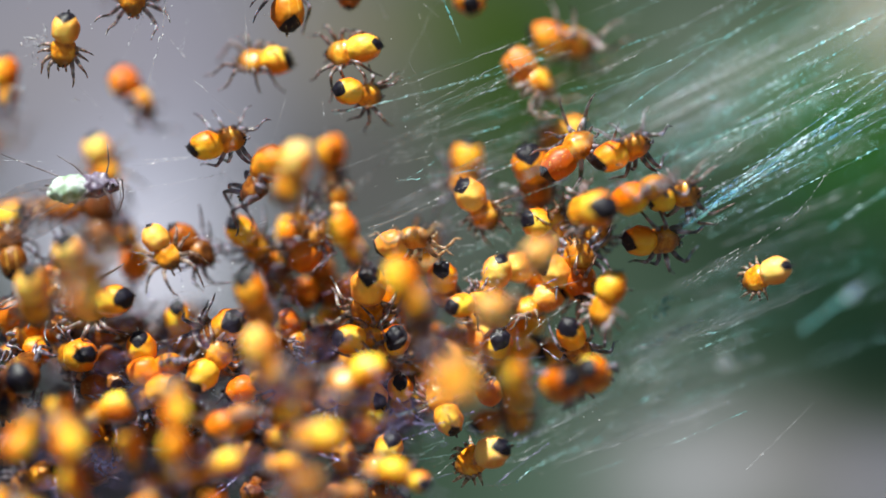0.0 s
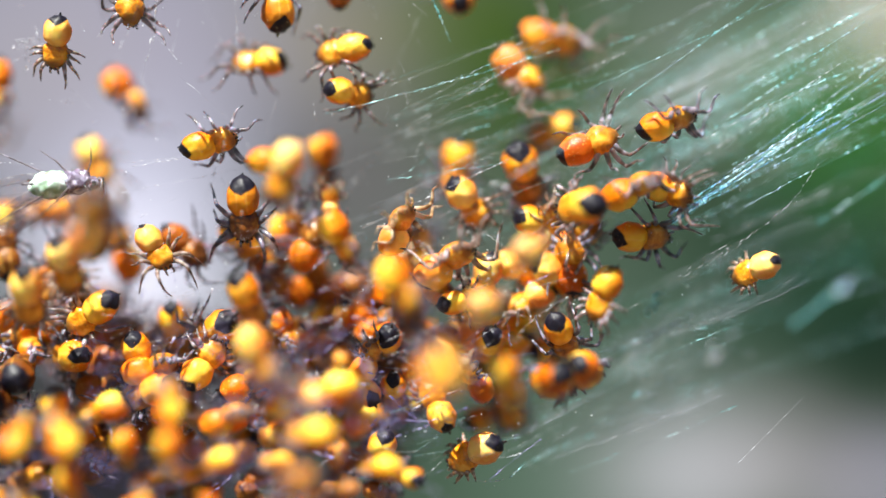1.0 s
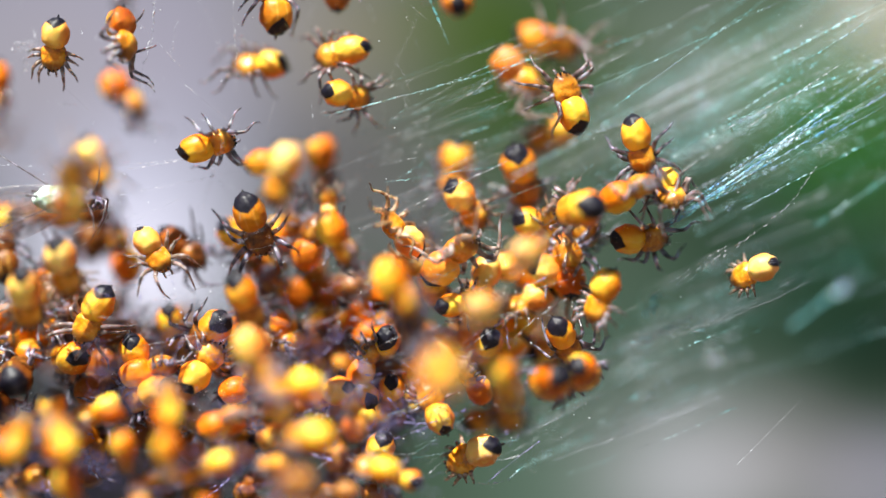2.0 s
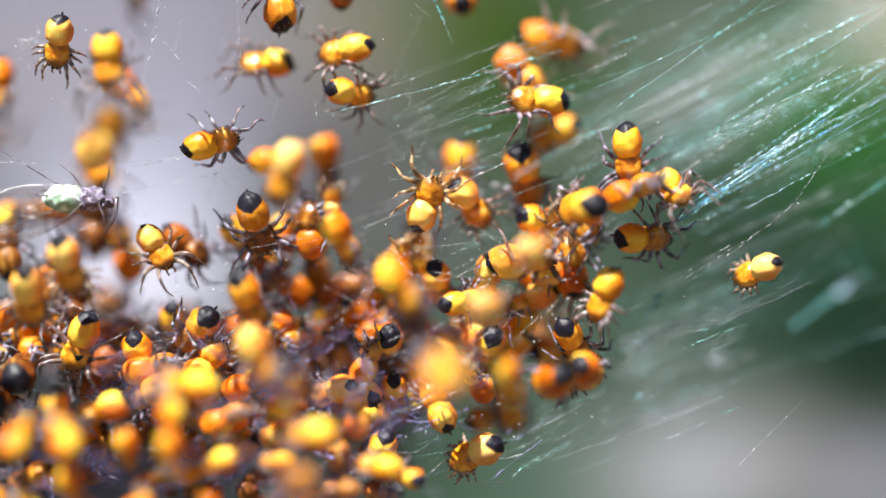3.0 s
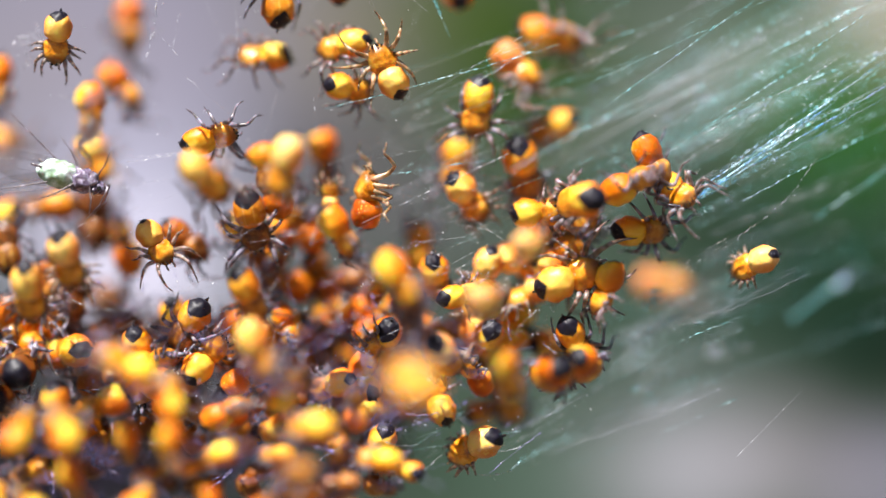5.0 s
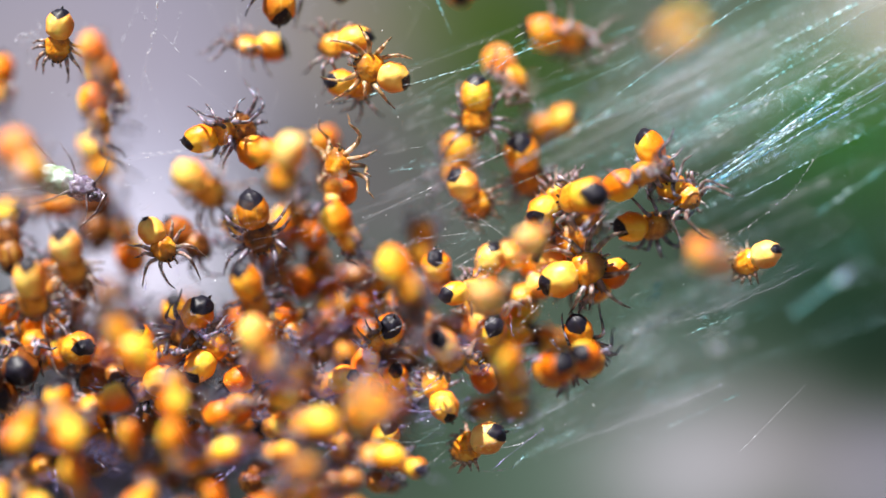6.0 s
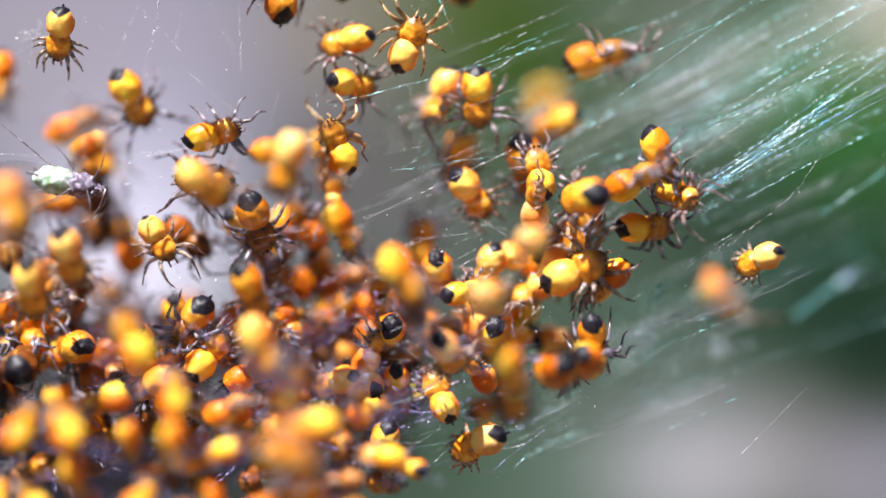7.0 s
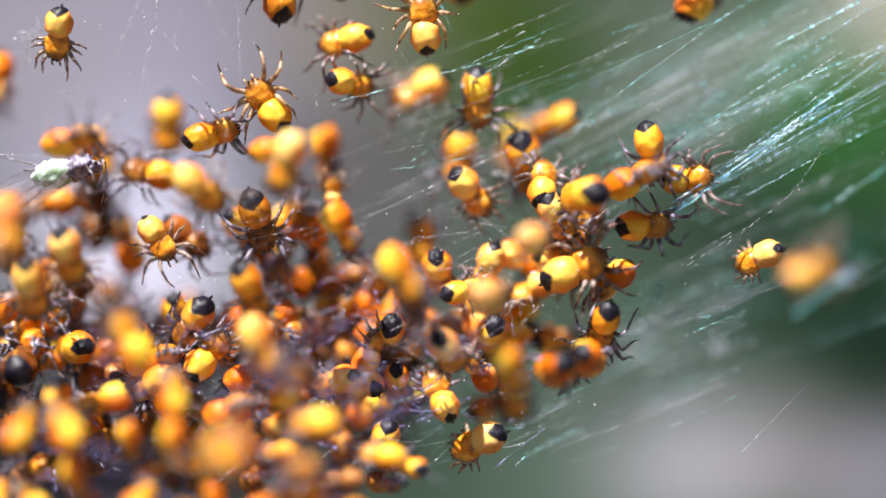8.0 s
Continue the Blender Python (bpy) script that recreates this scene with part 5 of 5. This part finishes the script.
def motions():
    walk(APHID, [
        (0.0, pose(-0.01078, 0.0, 0.00173, 12, -9.7, 0)),
        (0.5, pose(-0.01093, 0.0, 0.00185, 12, -6.7, 0)),
        (1.0, pose(-0.01113, 0.0, 0.00189, 12, -6.5, 0)),
        (1.5, pose(-0.01108, 0.0, 0.00162, 12, 1.4, 0)),
        (3.0, pose(-0.01075, 0.0, 0.00143, 12, 0.4, 0)),
        (3.5, pose(-0.01077, 0.0, 0.00152, 12, -1.0, 0)),
        (4.0, pose(-0.01072, 0.0, 0.00180, 12, 8.2, 0)),
        (4.5, pose(-0.01081, 0.0, 0.00198, 12, 12.8, 0)),
        (6.0, pose(-0.01109, 0.0, 0.00170, 12, 17.8, 0)),
        (6.5, pose(-0.01088, 0.0, 0.00157, 12, 5.8, 0)),
        (7.0, pose(-0.01110, 0.0, 0.00167, 12, 9.7, 0)),
        (7.5, pose(-0.01095, 0.0, 0.00181, 12, 5.4, 0)),
        (8.0, pose(-0.01112, 0.0, 0.00201, -14, -13.1, 0)),
    ])
    crawl(walker_a, [
        (0.0, stance(-9.52, 1, 8.06, -85, 10, 180)),
        (0.5, stance(-9.31, 1, 7.98, -85, 10, 180)),
        (1.0, stance(-9.32, 0.5, 7.75, -82, 10, 160)),
        (1.5, stance(-9.32, 0.3, 7.24, -85, 10, 150)),
        (3.0, stance(-9.56, -1.5, 5.7, -85, 10, 0)),
        (3.5, stance(-10.01, -1.8, 5.53, -130, 10, 0)),
        (4.0, stance(-10.05, -1.8, 5.32, -110, 10, 30)),
        (4.5, stance(-9.98, -1.8, 4.2, -100, 20, 60)),
        (6.0, stance(-9.92, -1.8, 3.98, -80, 10, 90)),
        (6.5, stance(-10.79, 1, 2.94, -90, 0, 90)),
        (7.0, stance(-11.12, 2.5, 2.86, -90, 0, 90)),
        (8.0, stance(-11.05, 2.5, 2.83, -90, 0, 90)),
    ], 0)
    crawl(walker_b, [
        (0.0, stance(-8.6, -3, 8.19, -90, 15, 0)),
        (3.0, stance(-8.39, -3.5, 7.7, -90, 10, 90)),
        (3.5, stance(-8.47, -3.5, 6.67, -80, 10, 90)),
        (4.0, stance(-8.48, -4, 6.59, -80, 10, 120)),
        (4.5, stance(-8.35, -4, 6.36, -100, 20, 120)),
        (6.0, stance(-9.66, -3, 5.26, -75, 0, 90)),
        (6.5, stance(-10.44, -3, 3.34, -90, 20, 90)),
        (7.0, stance(-10.62, -2.5, 3.03, 20, 0, 90)),
        (7.5, stance(-11.05, -1.5, 2.88, 20, 0, 60)),
        (8.0, stance(-10.95, -1.5, 2.73, 10, 0, 60)),
    ], 1)
    crawl(walker_c, [
        (0.0, stance(-10.2, 3.5, 5.13, -55, 0, 100)),
        (3.0, stance(-10.18, 3.5, 5.18, -55, 0, 100)),
        (4.5, stance(-10.26, 3.5, 5.21, -55, 0, 100)),
        (6.0, stance(-10.51, 2.5, 5.23, -70, 0, 80)),
        (6.5, stance(-10.61, 1.5, 4.6, -60, 0, 40)),
        (7.0, stance(-9.66, 1.5, 4.61, -60, -10, 0)),
        (7.5, stance(-9.16, 3, 4.74, -90, 10, 0)),
        (8.0, stance(-8.67, 3.5, 4.01, -90, 0, 0)),
    ], 2)
    crawl(walker_d, [
        (0.0, stance(-9.79, -4, -1.49, 80, 10, 60)),
        (0.5, stance(-9.98, -4, -0.5, 80, 10, 60)),
        (1.0, stance(-9.67, -3.8, 0.21, 70, 10, 60)),
        (1.5, stance(-10.29, -3.5, 0.5, 80, 20, 60)),
        (3.0, stance(-9.43, -3.5, 2.72, 60, 0, 30)),
        (3.5, stance(-8.97, -3.5, 2.44, 20, 10, 60)),
        (4.0, stance(-6.84, -2.6, 1.88, -20, -15, 20)),
        (4.5, stance(-6.75, -2.6, 2.13, -50, -15, 20)),
        (6.0, stance(-7.13, -2.2, 1.78, -42, -15, 20)),
        (6.5, stance(-7.08, -2.2, 1.68, -42, -15, 20)),
        (7.0, stance(-7.03, -2.2, 1.75, -42, -15, 20)),
        (7.5, stance(-7.02, -2.2, 1.64, -42, -15, 20)),
        (8.0, stance(-7.12, -2.2, 1.61, -42, -15, 20)),
    ], 3)
    crawl(walker_e, [
        (0.0, stance(-5.34, 0.2, 2.48, -125, 0, 60)),
        (0.5, stance(-5.57, 0.1, 1.44, -100, 0, 0)),
        (1.0, stance(-5.84, 0.1, 1.51, -88, -5, 0)),
        (1.5, stance(-5.6, 0.1, 1.23, -72, -10, 0)),
        (3.0, stance(-5.61, 0.2, 1.06, -75, -15, 0)),
        (3.5, stance(-5.64, 0.2, 1.1, -75, -15, 0)),
        (4.0, stance(-5.62, 0.2, 1.15, -75, -15, 0)),
        (4.5, stance(-5.68, 0.2, 1.08, -78, -15, 0)),
        (6.0, stance(-5.64, 0.2, 0.87, -80, -10, 0)),
        (6.5, stance(-5.57, 0.2, 0.79, -80, -10, 0)),
        (7.0, stance(-5.66, 0.2, 0.85, -75, -15, 0)),
        (7.5, stance(-5.61, 0.2, 0.94, -75, -15, 0)),
        (8.0, stance(-5.59, 0.2, 0.87, -75, -15, 0)),
    ], 4)
    crawl(walker_f, [
        (0.0, stance(-4.35, 1.5, -0.26, 60, 0, 150)),
        (3.0, stance(-3.95, 1, 0.14, 90, 0, 150)),
        (3.5, stance(-4.05, 0.6, 0.82, 150, 0, 160)),
        (4.0, stance(-4.28, 0.5, 0.83, 170, 0, 160)),
        (4.5, stance(-4.45, 0.5, 0.68, 120, 0, 160)),
        (6.0, stance(-5.65, 0.4, 2.62, 112, 10, 30)),
        (6.5, stance(-5.83, 0.4, 2.44, 125, 0, 20)),
        (7.0, stance(-6.72, 0.4, 1.69, 175, 0, 20)),
        (7.5, stance(-8.22, 1.3, 1.46, 140, 0, 60)),
        (7.8, stance(-8.66, 1.5, 1.76, 176, 5, 40)),
        (8.0, stance(-8.54, 1.6, 1.93, 168, 10, 30)),
    ], 5)
    crawl(walker_g, [
        (0.0, stance(-1.63, 2, -1.36, 60, 0, 60)),
        (3.0, stance(-1.58, 1.5, -0.88, 60, 0, 60)),
        (3.5, stance(-1.98, 0.8, -0.35, 60, 10, 100)),
        (4.0, stance(-2.44, 0.8, -0.75, 100, 10, 120)),
        (4.5, stance(-2.05, 0.6, 0.07, 80, 10, 120)),
        (6.0, stance(-2.98, 0.4, 1.48, 95, 10, 150)),
        (6.5, stance(-3.23, 0.3, 1.71, 95, 20, 150)),
        (7.0, stance(-2.99, 0.1, 2.34, 108, 20, 30)),
        (7.5, stance(-4.1, 0.1, 3.67, 140, 10, 0)),
        (8.0, stance(-4.94, 0.1, 3.61, 125, 10, 0)),
    ], 6)
    crawl(walker_h, [
        (0.0, stance(-1.7, 0.3, 0.13, 10, 20, 60)),
        (0.5, stance(-1.59, 0.3, 0.36, 15, 20, 60)),
        (1.0, stance(-1.42, 0.3, 0.21, 60, 25, 60)),
        (1.5, stance(-1.02, 0.3, 0.18, 140, 25, 90)),
        (3.0, stance(-0.61, 0.2, 0.95, 70, 15, 0)),
        (3.5, stance(0.2, 0.1, 2.58, 60, 10, 0)),
        (4.0, stance(-0.35, 0.1, 3.77, 92, 10, 0)),
        (4.5, stance(-1.2, 0.1, 4.58, 100, 10, 0)),
        (6.0, stance(-1.43, 0.1, 4.77, 158, 10, 0)),
        (6.5, stance(-1.27, 0.1, 4.65, 82, 10, 0)),
        (7.0, stance(-1.19, 0.1, 5.37, 66, 10, 0)),
        (7.5, stance(-1.07, 0.1, 6.04, 76, 10, 0)),
        (8.0, stance(-0.49, 0.1, 5.88, 95, 10, 0)),
    ], 7)
    crawl(walker_tail, [
        (0.0, stance(3.57, 0.0, -2.44, -65, -30, 0)),
        (1.0, stance(3.45, 0.0, -2.39, -65, -30, 0)),
        (3.0, stance(3.70, 0.0, -2.52, -60, -30, 0)),
        (3.5, stance(3.53, 0.0, -2.34, -60, -30, 0)),
        (4.0, stance(3.56, 0.0, -2.39, -60, -30, 0)),
        (4.5, stance(3.72, 0.0, -2.56, -62, -30, 0)),
        (6.0, stance(3.99, 0.0, -2.75, -70, -30, 0)),
        (6.5, stance(4.16, -0.3, -2.76, -75, -30, 0)),
        (7.0, stance(4.33, -0.3, -2.72, -85, -30, 0)),
        (7.5, stance(4.91, -0.3, -2.44, -100, -30, 0)),
        (8.0, stance(4.75, -0.3, -2.39, -105, -30, 0)),
    ], 51)
    crawl(walker_egg, [
        (0.0, stance(4.67, -0.8, -1.05, 246, -5, 40)),
        (1.0, stance(4.84, -0.8, -1.03, 246, -5, 40)),
        (3.0, stance(4.84, -0.8, -1.03, 246, -5, 40)),
        (3.5, stance(4.82, -0.8, -1.03, 246, -5, 42)),
        (4.0, stance(4.82, -0.8, -1.03, 246, -5, 45)),
        (4.5, stance(4.89, -0.8, -1.04, 250, -5, 50)),
        (6.0, stance(5.10, 0.35, -1.09, 222, -5, 100)),
        (6.5, stance(5.14, 0.35, -1.12, 222, -5, 100)),
        (7.0, stance(5.09, 0.35, -1.06, 222, -5, 104)),
        (7.5, stance(5.07, 0.35, -1.07, 220, -5, 104)),
        (8.0, stance(5.24, 0.35, -1.13, 218, -5, 100)),
    ], 49)
    crawl(walker_i, [
        (0.0, stance(-2.38, 0.4, -1.09, -95, -30, 0)),
        (0.5, stance(-2.04, 0.4, -0.64, -60, 0, 0)),
        (1.0, stance(-0.22, 0.2, -0.74, 30, 20, 60)),
        (1.5, stance(-0.37, 0.2, -0.69, 45, 20, 60)),
        (3.0, stance(1.92, 0.4, -0.4, 0, 10, 60)),
        (3.5, stance(2.7, 0.6, -0.51, -20, 0, 60)),
        (4.0, stance(3.37, 0.3, -0.91, -25, 0, 40)),
        (4.5, stance(3.35, -0.2, -1.26, 15, 5, 10)),
        (6.0, stance(3.43, -0.2, -1.25, 22, 5, -10)),
        (6.5, stance(3.43, -0.2, -1.25, 22, 5, -10)),
        (7.0, stance(3.42, -0.2, -1.18, 24, 5, -10)),
        (7.5, stance(3.45, -0.2, -1.21, 22, 5, -10)),
        (8.0, stance(3.43, -0.2, -1.14, 24, 5, -10)),
    ], 8)
    crawl(walker_j, [
        (0.0, stance(4.69, 0, 2.74, 20, 0, 40)),
        (0.5, stance(5.96, 0, 3.27, 15, 0, 100)),
        (1.0, stance(6.33, 0, 3.53, 15, 0, 60)),
        (1.5, stance(6.12, 0, 3.52, -55, 0, 30)),
        (3.0, stance(5.45, 0, 3.15, -88, 0, 20)),
        (3.5, stance(5.57, 0, 3.2, -92, 0, 20)),
        (4.0, stance(5.63, 0, 2.82, -75, 0, 140)),
        (4.5, stance(5.98, 0, 2.72, -65, 0, 140)),
        (6.0, stance(6.15, 0, 2.65, -65, 0, 60)),
        (6.5, stance(6.14, 0, 2.83, -72, 0, 60)),
        (7.0, stance(6.24, 0, 2.76, -70, 0, 60)),
        (7.5, stance(6.12, 0, 2.92, -75, 0, 40)),
        (8.0, stance(6.06, 0, 2.83, -80, 0, 20)),
    ], 9)
    crawl(walker_k, [
        (0.0, stance(6.21, 0.2, 1.56, 5, 20, 30)),
        (0.5, stance(6.15, 0.2, 1.42, -20, 20, 30)),
        (1.0, stance(6.39, 0.1, 1.77, -25, 30, 30)),
        (1.5, stance(6.73, 0.2, 2, -80, 50, 0)),
        (3.0, stance(6.66, 0.3, 1.96, -55, 50, 0)),
        (4.5, stance(6.74, 0.3, 1.77, -45, 50, 0)),
        (6.0, stance(6.81, 0.3, 1.49, -40, 45, 0)),
        (7.0, stance(6.7, 0.3, 1.48, -40, 45, 0)),
        (8.0, stance(6.88, 0.3, 1.66, 0, 30, 0)),
    ], 10)
    crawl(walker_l, [
        (0.0, stance(3.21, 0.6, 2.56, 40, 0, 160)),
        (0.5, stance(3.66, 0.6, 2.72, 60, 0, 160)),
        (1.0, stance(4.03, 0.4, 2.87, 20, 0, 160)),
        (1.5, stance(4.05, 0.3, 3.45, 60, 10, 20)),
        (3.0, stance(3.25, 0.8, 4.38, 175, 10, 20)),
        (3.5, stance(1.87, 0.8, 4.31, 175, 10, 10)),
        (4.0, stance(1.34, 0.8, 4.69, 255, 0, 0)),
        (4.5, stance(1.25, 1, 4.56, 260, 0, 0)),
        (6.0, stance(1.05, 1, 4.35, 270, 0, 0)),
        (6.5, stance(1.05, 1, 4.39, 270, 0, 0)),
        (7.0, stance(1.01, 1, 4.61, 272, 0, 0)),
        (7.5, stance(0.96, 1, 4.48, 272, 0, 0)),
        (8.0, stance(1.06, 1.2, 4.56, 270, 0, 0)),
    ], 11)
    crawl(walker_m, [
        (0.0, stance(2.12, 2.2, 5.66, -48, 0, 130)),
        (3.0, stance(2.13, 2.2, 5.69, -48, 0, 130)),
        (4.5, stance(2.12, 2.2, 5.69, -48, 0, 130)),
        (6.0, stance(1.8, 2.4, 5.45, -60, 20, 110)),
        (6.5, stance(1.1, 2.5, 5.12, -90, 10, 60)),
        (7.0, stance(0.18, 1.8, 4.69, -125, 0, 60)),
        (7.5, stance(-0.19, 2, 4.49, -150, 0, 40)),
        (8.0, stance(-0.34, 3.2, 4.78, -160, 0, 40)),
    ], 12)
    crawl(walker_n, [
        (0.0, stance(3.03, 3.2, 6.6, -15, 0, 60)),
        (3.0, stance(3, 3.2, 6.58, -15, 0, 60)),
        (4.5, stance(3.02, 3.2, 6.57, -15, 0, 60)),
        (6.0, stance(3.2, 2.8, 6.4, -15, 0, 60)),
        (6.5, stance(3.47, 2.4, 5.75, -8, 10, 100)),
        (7.0, stance(4.34, 2, 5.43, 8, 0, 70)),
        (7.5, stance(5.94, 1.6, 6.29, 30, 0, 50)),
        (8.0, stance(7.65, 1.5, 7.01, 45, 0, 60)),
    ], 13)
    crawl(walker_o, [
        (0.0, stance(2.61, 1, 0.8, -25, -15, 10)),
        (3.0, stance(2.68, 1, 0.86, -25, -15, 10)),
        (4.0, stance(2.65, 1, 0.95, -25, -15, 10)),
        (4.5, stance(2.55, 0.6, 0.9, -15, 10, 30)),
        (6.0, stance(2.98, 0.4, 0.78, 40, -20, 10)),
        (6.5, stance(3.36, 0.2, 1.14, 70, -10, 10)),
        (7.0, stance(2.89, 0.3, 1.56, 97, -10, 10)),
        (7.5, stance(2.56, 0.3, 1.71, 97, -10, 10)),
        (8.0, stance(2.93, 0.3, 1.28, 80, -30, 10)),
    ], 14)
    crawl(walker_p, [
        (0.0, stance(2.87, 1.2, 0.21, 60, 0, 60)),
        (4.5, stance(3.01, 1.2, 0.19, 60, 0, 60)),
        (6.0, stance(2.93, 1, 0.43, 60, 0, 60)),
        (6.5, stance(2.71, 0.5, 0.44, 80, 20, 90)),
        (7.0, stance(2.71, 0.4, 0.66, 80, 20, 90)),
        (7.5, stance(2.85, 0.3, 0.88, 80, 10, 20)),
        (8.0, stance(3.18, 0.2, 0.86, -60, -10, 0)),
    ], 15)
    crawl(walker_q, [
        (0.0, stance(0.09, -7, -3.49, 60, -62, 10)),
        (1.0, stance(-0.04, -7, -3.34, 60, -62, 10)),
        (1.5, stance(-0.02, -7, -3.27, 60, -62, 10)),
        (3.0, stance(0.04, -7, -3.37, 80, -62, 10)),
        (4.5, stance(-0.07, -7, -3.44, 120, -62, 10)),
        (5.2, stance(-0.82, -7.2, -3.88, 150, -45, 20)),
        (6.0, stance(-1.67, -7.5, -4.32, 190, -65, 10)),
        (6.5, stance(-2.71, -7.5, -4.74, 190, -65, 10)),
        (7.0, stance(-3.82, -8, -5.25, 200, -65, 10)),
        (7.5, stance(-4.6, -8, -5.7, 180, -65, 10)),
        (8.0, stance(-5.32, -8, -5.42, 160, -65, 10)),
    ], 16)
    crawl(walker_r, [
        (0.0, stance(2.43, 6, -2.93, 60, 0, 60)),
        (3.0, stance(2.88, 6.5, -3.04, 40, 0, 60)),
        (4.0, stance(3.35, 7, -2.84, 60, 0, 100)),
        (4.5, stance(5.26, 8, -2.22, 10, 0, 140)),
        (6.0, stance(8.42, 5.5, -0.53, -30, 0, 60)),
        (6.5, stance(8.42, 5.5, -1.46, -60, 0, 60)),
        (7.0, stance(8.78, 5.5, -1.59, -50, 0, 60)),
        (7.5, stance(9.72, 5.5, -1.23, 10, 0, 40)),
        (8.0, stance(12.04, 7.5, -1.38, 20, 0, 10)),
    ], 17)
    crawl(walker_s, [
        (0.0, stance(-6.48, 0.3, -2.27, 215, -30, 0)),
        (0.5, stance(-6.48, 0.3, -2.35, 215, -30, 0)),
        (1.5, stance(-6.49, 0.2, -2.25, 215, -30, 0)),
        (3.0, stance(-7.04, 0.1, -2.23, 230, -20, 0)),
        (4.0, stance(-7.27, 0, -2.15, 235, -15, 10)),
        (8.0, stance(-7.22, 0, -2.21, 235, -15, 10)),
    ], 18)
    crawl(walker_t, [
        (0.0, stance(-9.8, 0, -1.58, 195, -15, 0)),
        (0.5, stance(-9.8, 0, -1.55, 200, -15, 0)),
        (1.0, stance(-9.99, 0, -1.73, 215, -10, 0)),
        (1.5, stance(-9.86, 0, -1.35, 232, -5, 10)),
        (3.0, stance(-10.52, 0, -2.43, 250, 0, 10)),
        (3.5, stance(-10.61, 0.2, -2.53, 270, -40, 0)),
        (4.0, stance(-11.05, 0.3, -2.57, 200, -10, 60)),
        (4.5, stance(-11.42, 1.2, -3.28, 180, 0, 80)),
        (8.0, stance(-11.51, 1.4, -3.53, 180, 0, 80)),
    ], 19)
    crawl(walker_u, [
        (0.0, stance(-2.92, 0.1, -2.65, -5, -15, 0)),
        (0.5, stance(-2.4, 0.8, -2.64, 20, 0, 0)),
        (1.0, stance(-2.16, 1.8, -2.62, 30, 0, 60)),
        (8.0, stance(-2.27, 2, -2.94, 30, 0, 60)),
    ], 20)
    crawl(walker_v, [
        (0.0, stance(-2.25, -2, -3.4, 200, 10, 50)),
        (0.5, stance(-2.37, -2.4, -3.74, 200, 10, 50)),
        (1.0, stance(-2.78, -2.6, -3.91, 190, 10, 50)),
        (1.5, stance(-2.83, -2.8, -3.75, 180, 10, 50)),
        (3.0, stance(-6.67, -3, -3.85, 170, 15, 50)),
        (3.5, stance(-7.18, -3, -3.89, 190, 15, 50)),
        (4.0, stance(-7.6, -3, -3.63, 160, 10, 50)),
        (4.5, stance(-8.02, -3.2, -3.79, 150, 10, 50)),
        (6.0, stance(-8.49, -3.5, -3.14, 120, 10, 50)),
        (6.5, stance(-8.52, -3.5, -3.13, 110, 0, 50)),
        (7.0, stance(-8.41, -3.5, -3.16, 110, 0, 50)),
        (7.5, stance(-8.48, -3.5, -3.13, 110, 0, 50)),
        (8.0, stance(-8.44, -3.5, -3.16, 110, 0, 50)),
    ], 21)
    crawl(walker_w, [
        (0.0, stance(-13.31, -4, 2.66, 0, 20, 120)),
        (4.5, stance(-13.01, -4, 2.82, 0, 20, 120)),
        (6.0, stance(-11.52, -4, 2.48, -60, 20, 120)),
        (6.5, stance(-11.71, -4, 2.11, -80, 20, 120)),
        (7.0, stance(-11.82, -4, 1.18, -80, 20, 120)),
        (7.5, stance(-11.7, -4, 1.13, -80, 20, 120)),
        (8.0, stance(-11.8, -4, 0.61, -90, 20, 120)),
    ], 22)
    crawl(walker_x, [
        (0.0, stance(-5.28, 1.8, 5.68, 178, 0, 40)),
        (4.5, stance(-4.99, 1.8, 5.62, 178, 0, 40)),
        (6.0, stance(-5.21, 1.8, 5.87, 170, 0, 60)),
        (6.5, stance(-5.28, 1.8, 5.78, 160, 0, 120)),
        (7.0, stance(-5.45, 2, 7.85, 100, 0, 120)),
        (8.0, stance(-5.4, 2, 8.52, 100, 0, 120)),
    ], 23)
    crawl(walker_y, [
        (0.0, stance(13.21, 14, 15.04, 205, 0, 40)),
        (4.5, stance(11.84, 14, 12.51, 205, 0, 40)),
        (6.0, stance(9.29, 13, 7.92, 205, 0, 40)),
        (6.5, stance(5.75, 12, 4.42, 205, 0, 40)),
        (7.0, stance(3.83, 11, 5.24, 250, 0, 40)),
        (7.5, stance(2.88, 8, 4.30, 250, 0, 40)),
        (8.0, stance(2.69, 7, 3.55, 250, 0, 40)),
    ], 24)


motions()
